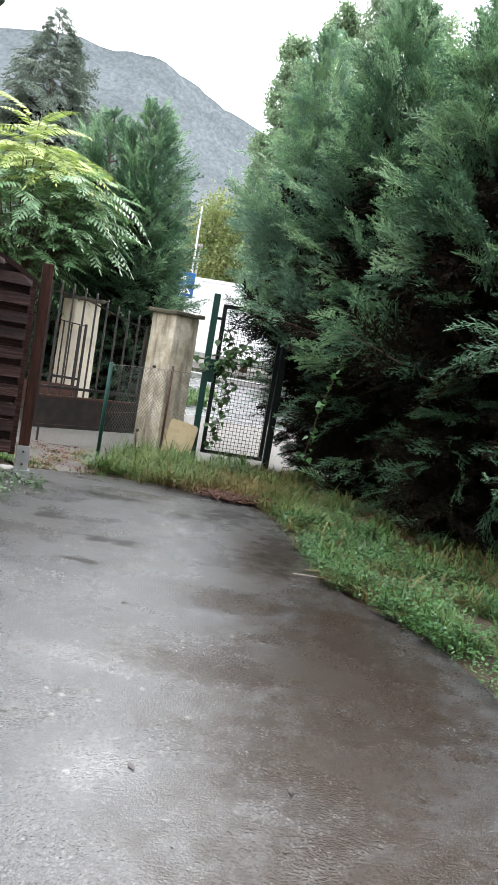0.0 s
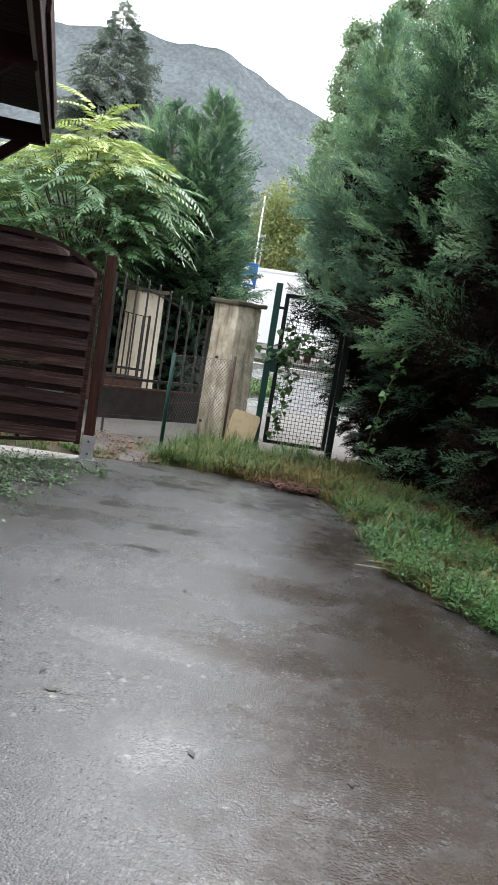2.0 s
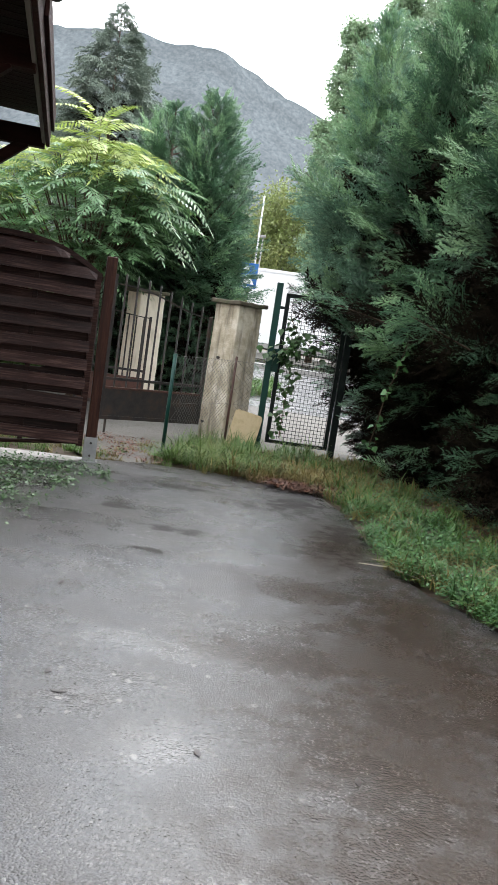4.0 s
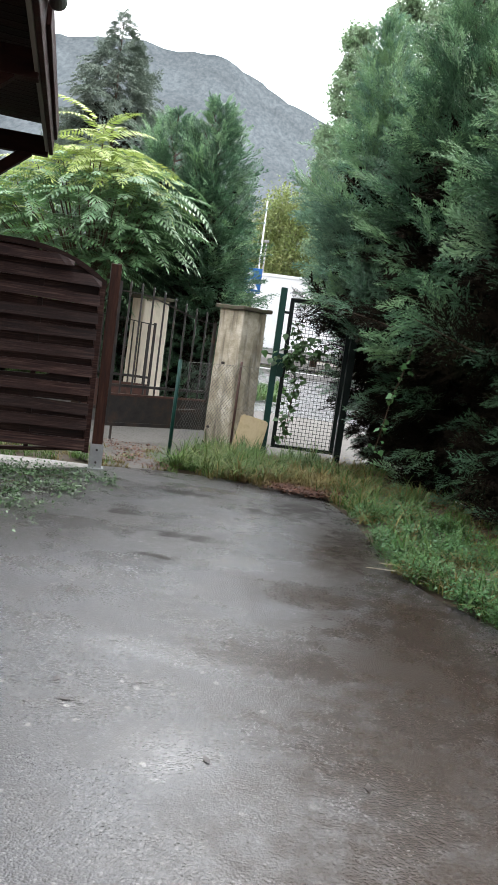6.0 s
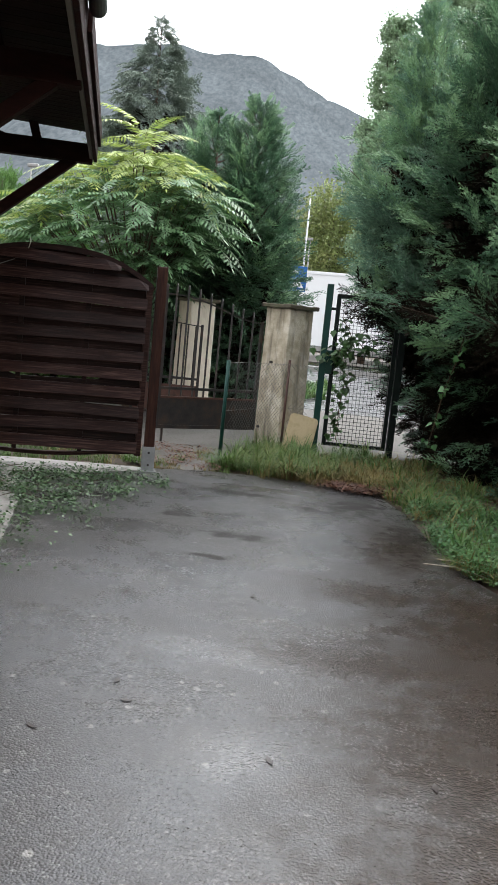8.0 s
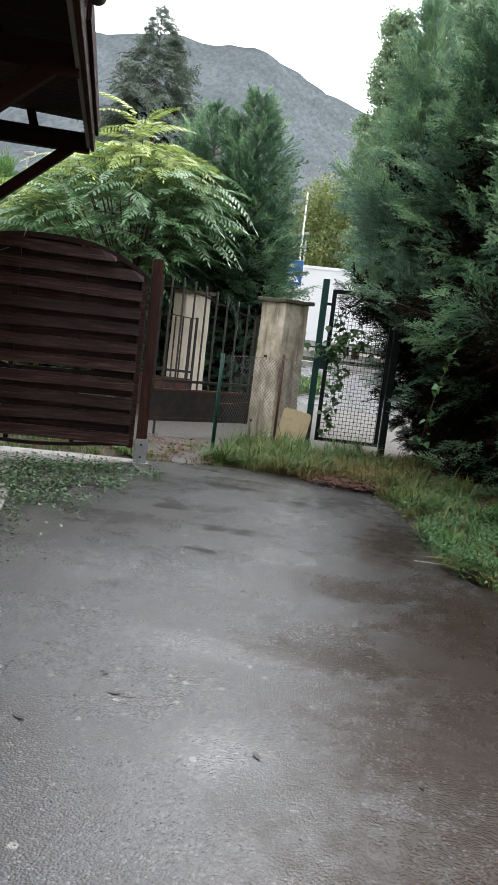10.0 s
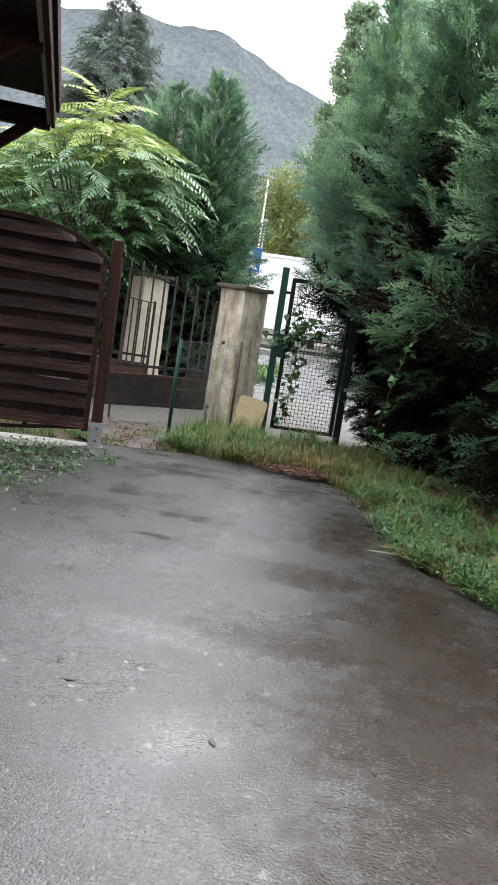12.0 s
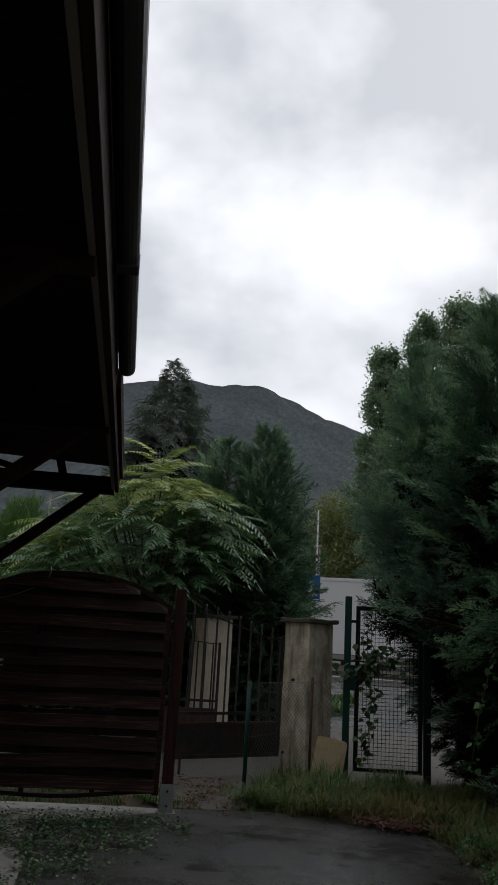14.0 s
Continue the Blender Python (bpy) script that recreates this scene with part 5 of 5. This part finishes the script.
def straws():
    rng = random.Random(9)
    for a, b in (((0.45, 4.83, 0.012), (0.80, 4.63, 0.03)), ((0.54, 4.98, 0.012), (0.80, 4.66, 0.05)), ((0.80, 4.64, 0.04), (1.15, 4.62, 0.11))):
        mid = tuple((p + q) / 2 + (0.02 if i == 2 else 0.01) for i, (p, q) in enumerate(zip(a, b)))
        tagged(part("straw", tube([a, mid, b], 0.0035, 5), M_STRAW), "long pale dry grass stalk lying on the concrete", "straw", "fallen stalks")


straws()


def clippings():
    """Ivy and weeds creeping over the concrete in front of the timber gate."""
    rng = np.random.default_rng(91)
    n = 56000
    u = rng.uniform(-1.75, 0.15, n)
    v = rng.uniform(-3.1, -0.25, n)
    wide = 0.42 + 1.60 * np.clip((-0.05 - u) / 1.3, 0, 1)
    fall = np.exp(-((v + 0.30 + 0.58 * wide) / (0.80 * wide)) ** 2) * np.clip(1.1 - 0.45 * (u + 1.2), 0.25, 1)
    dens = np.array([noise.noise(Vector((a * 3.4, b * 3.4, 2))) + 0.6 * noise.noise(Vector((a * 9, b * 9, 5))) for a, b in zip(u, v)])
    keep = rng.random(n) < fall * np.clip(0.42 + 1.5 * dens, 0.03, 1)
    u, v = u[keep], v[keep]
    p = np.array([tuple(at_house(a, b, 0.0)) for a, b in zip(u, v)])
    p[:, 2] = 0.012 + rng.random(len(p)) ** 3 * 0.09
    d = rng.normal(0, 1, (len(p), 3)) * np.array((1, 1, 0.4))
    tpl = [np.array([diamond(np.zeros(3), np.array((0, 1.0, 0)), np.array((1.0, 0, 0)), 1.0, 0.7, 0.12)])]
    me = quads_mesh("ivy", placed(tpl, rng, p, frames_of(rng, d, 0.6), rng.uniform(0.014, 0.034, len(p))), M_IVY)
    tagged(new("ivy", me), "ivy and weeds creeping over the concrete", "ivy", kind="stuff")
    stems = bmesh.new()
    for k in range(26):
        a = rng.uniform(-1.6, -0.3)
        b = rng.uniform(-1.5, -0.35)
        pts = []
        ang = rng.uniform(0, math.tau)
        for j in range(5):
            q = at_house(a + 0.09 * j * math.cos(ang), b + 0.09 * j * math.sin(ang), 0.012 + 0.02 * math.sin(j))
            ang += rng.normal(0, 0.4)
            pts.append(tuple(q))
        tube(pts, 0.0022, 4, stems, cap=False)
    tagged(part("ivy_stems", stems, M_BARK), "thin brown creeping stems on the concrete", "stems", kind="stuff")
    # a few fallen leaves on the drive
    leaf_spots = [(-0.78, 2.66), (-0.70, 2.52), (-0.16, 2.29), (-0.93, 2.25), (-0.95, 2.05), (0.35, 2.3), (-1.05, 3.6), (0.75, 3.9), (-0.45, 3.8)]
    for x, y in leaf_spots:
        bm = bmesh.new()
        a = rng.uniform(0, 6)
        vs = [bm.verts.new((0.020 * math.cos(t) * (1.4 if abs(math.sin(t)) < 0.5 else 0.8), 0.011 * math.sin(t), 0.001 + 0.0015 * math.cos(2 * t))) for t in [i * math.tau / 8 for i in range(8)]]
        f = bm.faces.new(vs)
        got = bmesh.ops.extrude_face_region(bm, geom=[f])
        for q in got["geom"]:
            if isinstance(q, bmesh.types.BMVert):
                q.co.z += 0.001
        ob = part("fallen_leaf", bm, M_LEAF)
        ob.matrix_world = pose(x, y, 0.002, 0, 0, math.degrees(a))
        tagged(ob, "small dark wet leaf lying on the concrete", "leaf", "fallen leaves")


clippings()


def creeper(name, label, path, seed, leaves=70, size=(0.05, 0.09), spread=0.05, mat=None):
    rng = np.random.default_rng(seed)
    t = thing(name, label, "creeper")
    pts = [np.array(p, dtype=float) for p in path]
    part("stem", tube([tuple(p) for p in pts], 0.005, 5), M_BARK, t)
    s = rng.random(leaves) * (len(pts) - 1)
    k = np.minimum(s.astype(int), len(pts) - 2)
    pa = np.array(pts)
    p = pa[k] * (1 - (s - k))[:, None] + pa[k + 1] * (s - k)[:, None] + rng.normal(0, spread, (leaves, 3)) * np.array((1, 0.5, 0.6))
    d = rng.normal(0, 0.6, (leaves, 3)) + np.array((0, -0.3, -0.7))
    tpl = []
    for _ in range(3):
        y = np.array((0, 1.0, 0))
        tpl.append(np.array([diamond(np.zeros(3), y, np.array((1.0, 0, 0)), 1.0, 0.75), diamond(np.array((0, 0.1, 0)), np.array((0.8, 0.55, 0)), np.array((-0.5, 0.8, 0.1)), 0.62, 0.4), diamond(np.array((0, 0.1, 0)), np.array((-0.8, 0.55, 0)), np.array((0.5, 0.8, 0.1)), 0.62, 0.4)]))
    part("leaves", quads_mesh("leaves", placed(tpl, rng, p, frames_of(rng, d, 1.0), rng.uniform(*size, leaves)), mat or M_IVY), None, t)


creeper("ivy_creeper", "ivy hanging down the mesh of the green gate", [(-0.40, 8.80, 1.55), (-0.28, 8.80, 1.35), (-0.36, 8.82, 1.1), (-0.30, 8.80, 0.85), (-0.33, 8.82, 0.6), (-0.33, 8.84, 0.2)], 101, 90, (0.05, 0.10), 0.05)
creeper("ivy_creeper", "ivy over the top of the green gate", [(-0.50, 8.78, 1.12), (-0.34, 8.78, 1.22), (-0.22, 8.80, 1.32), (-0.10, 8.8, 1.20)], 102, 90, (0.05, 0.10), 0.09)
creeper("ivy_creeper", "pale green creeper hanging down the cypress", [(0.80, 7.05, 1.78), (0.76, 7.02, 1.57), (0.72, 7.0, 1.39), (0.68, 7.02, 1.17), (0.62, 7.05, 0.96), (0.59, 7.1, 0.72), (0.55, 7.15, 0.45)], 103, 62, (0.035, 0.075), 0.028, M_WEED)


def paper_scraps():
    for x, y, a, s in ((1.36, 7.33, 20, 0.035), (1.43, 7.30, 75, 0.025)):
        bm = bmesh.new()
        grid = [[bm.verts.new(((i - 1.5) * s, (j - 1) * s, 0.05 + 0.35 * s * math.sin(i * 2.1 + j * 1.7))) for j in range(3)] for i in range(4)]
        for i in range(3):
            for j in range(2):
                bm.faces.new((grid[i][j], grid[i + 1][j], grid[i + 1][j + 1], grid[i][j + 1]))
        ob = part("paper_scrap", bm, M_SIGNWHITE)
        ob.matrix_world = pose(x, y, 0.02, 12, 6, a)
        tagged(ob, "small crumpled white paper scrap in the grass", "litter", "paper scraps")


paper_scraps()
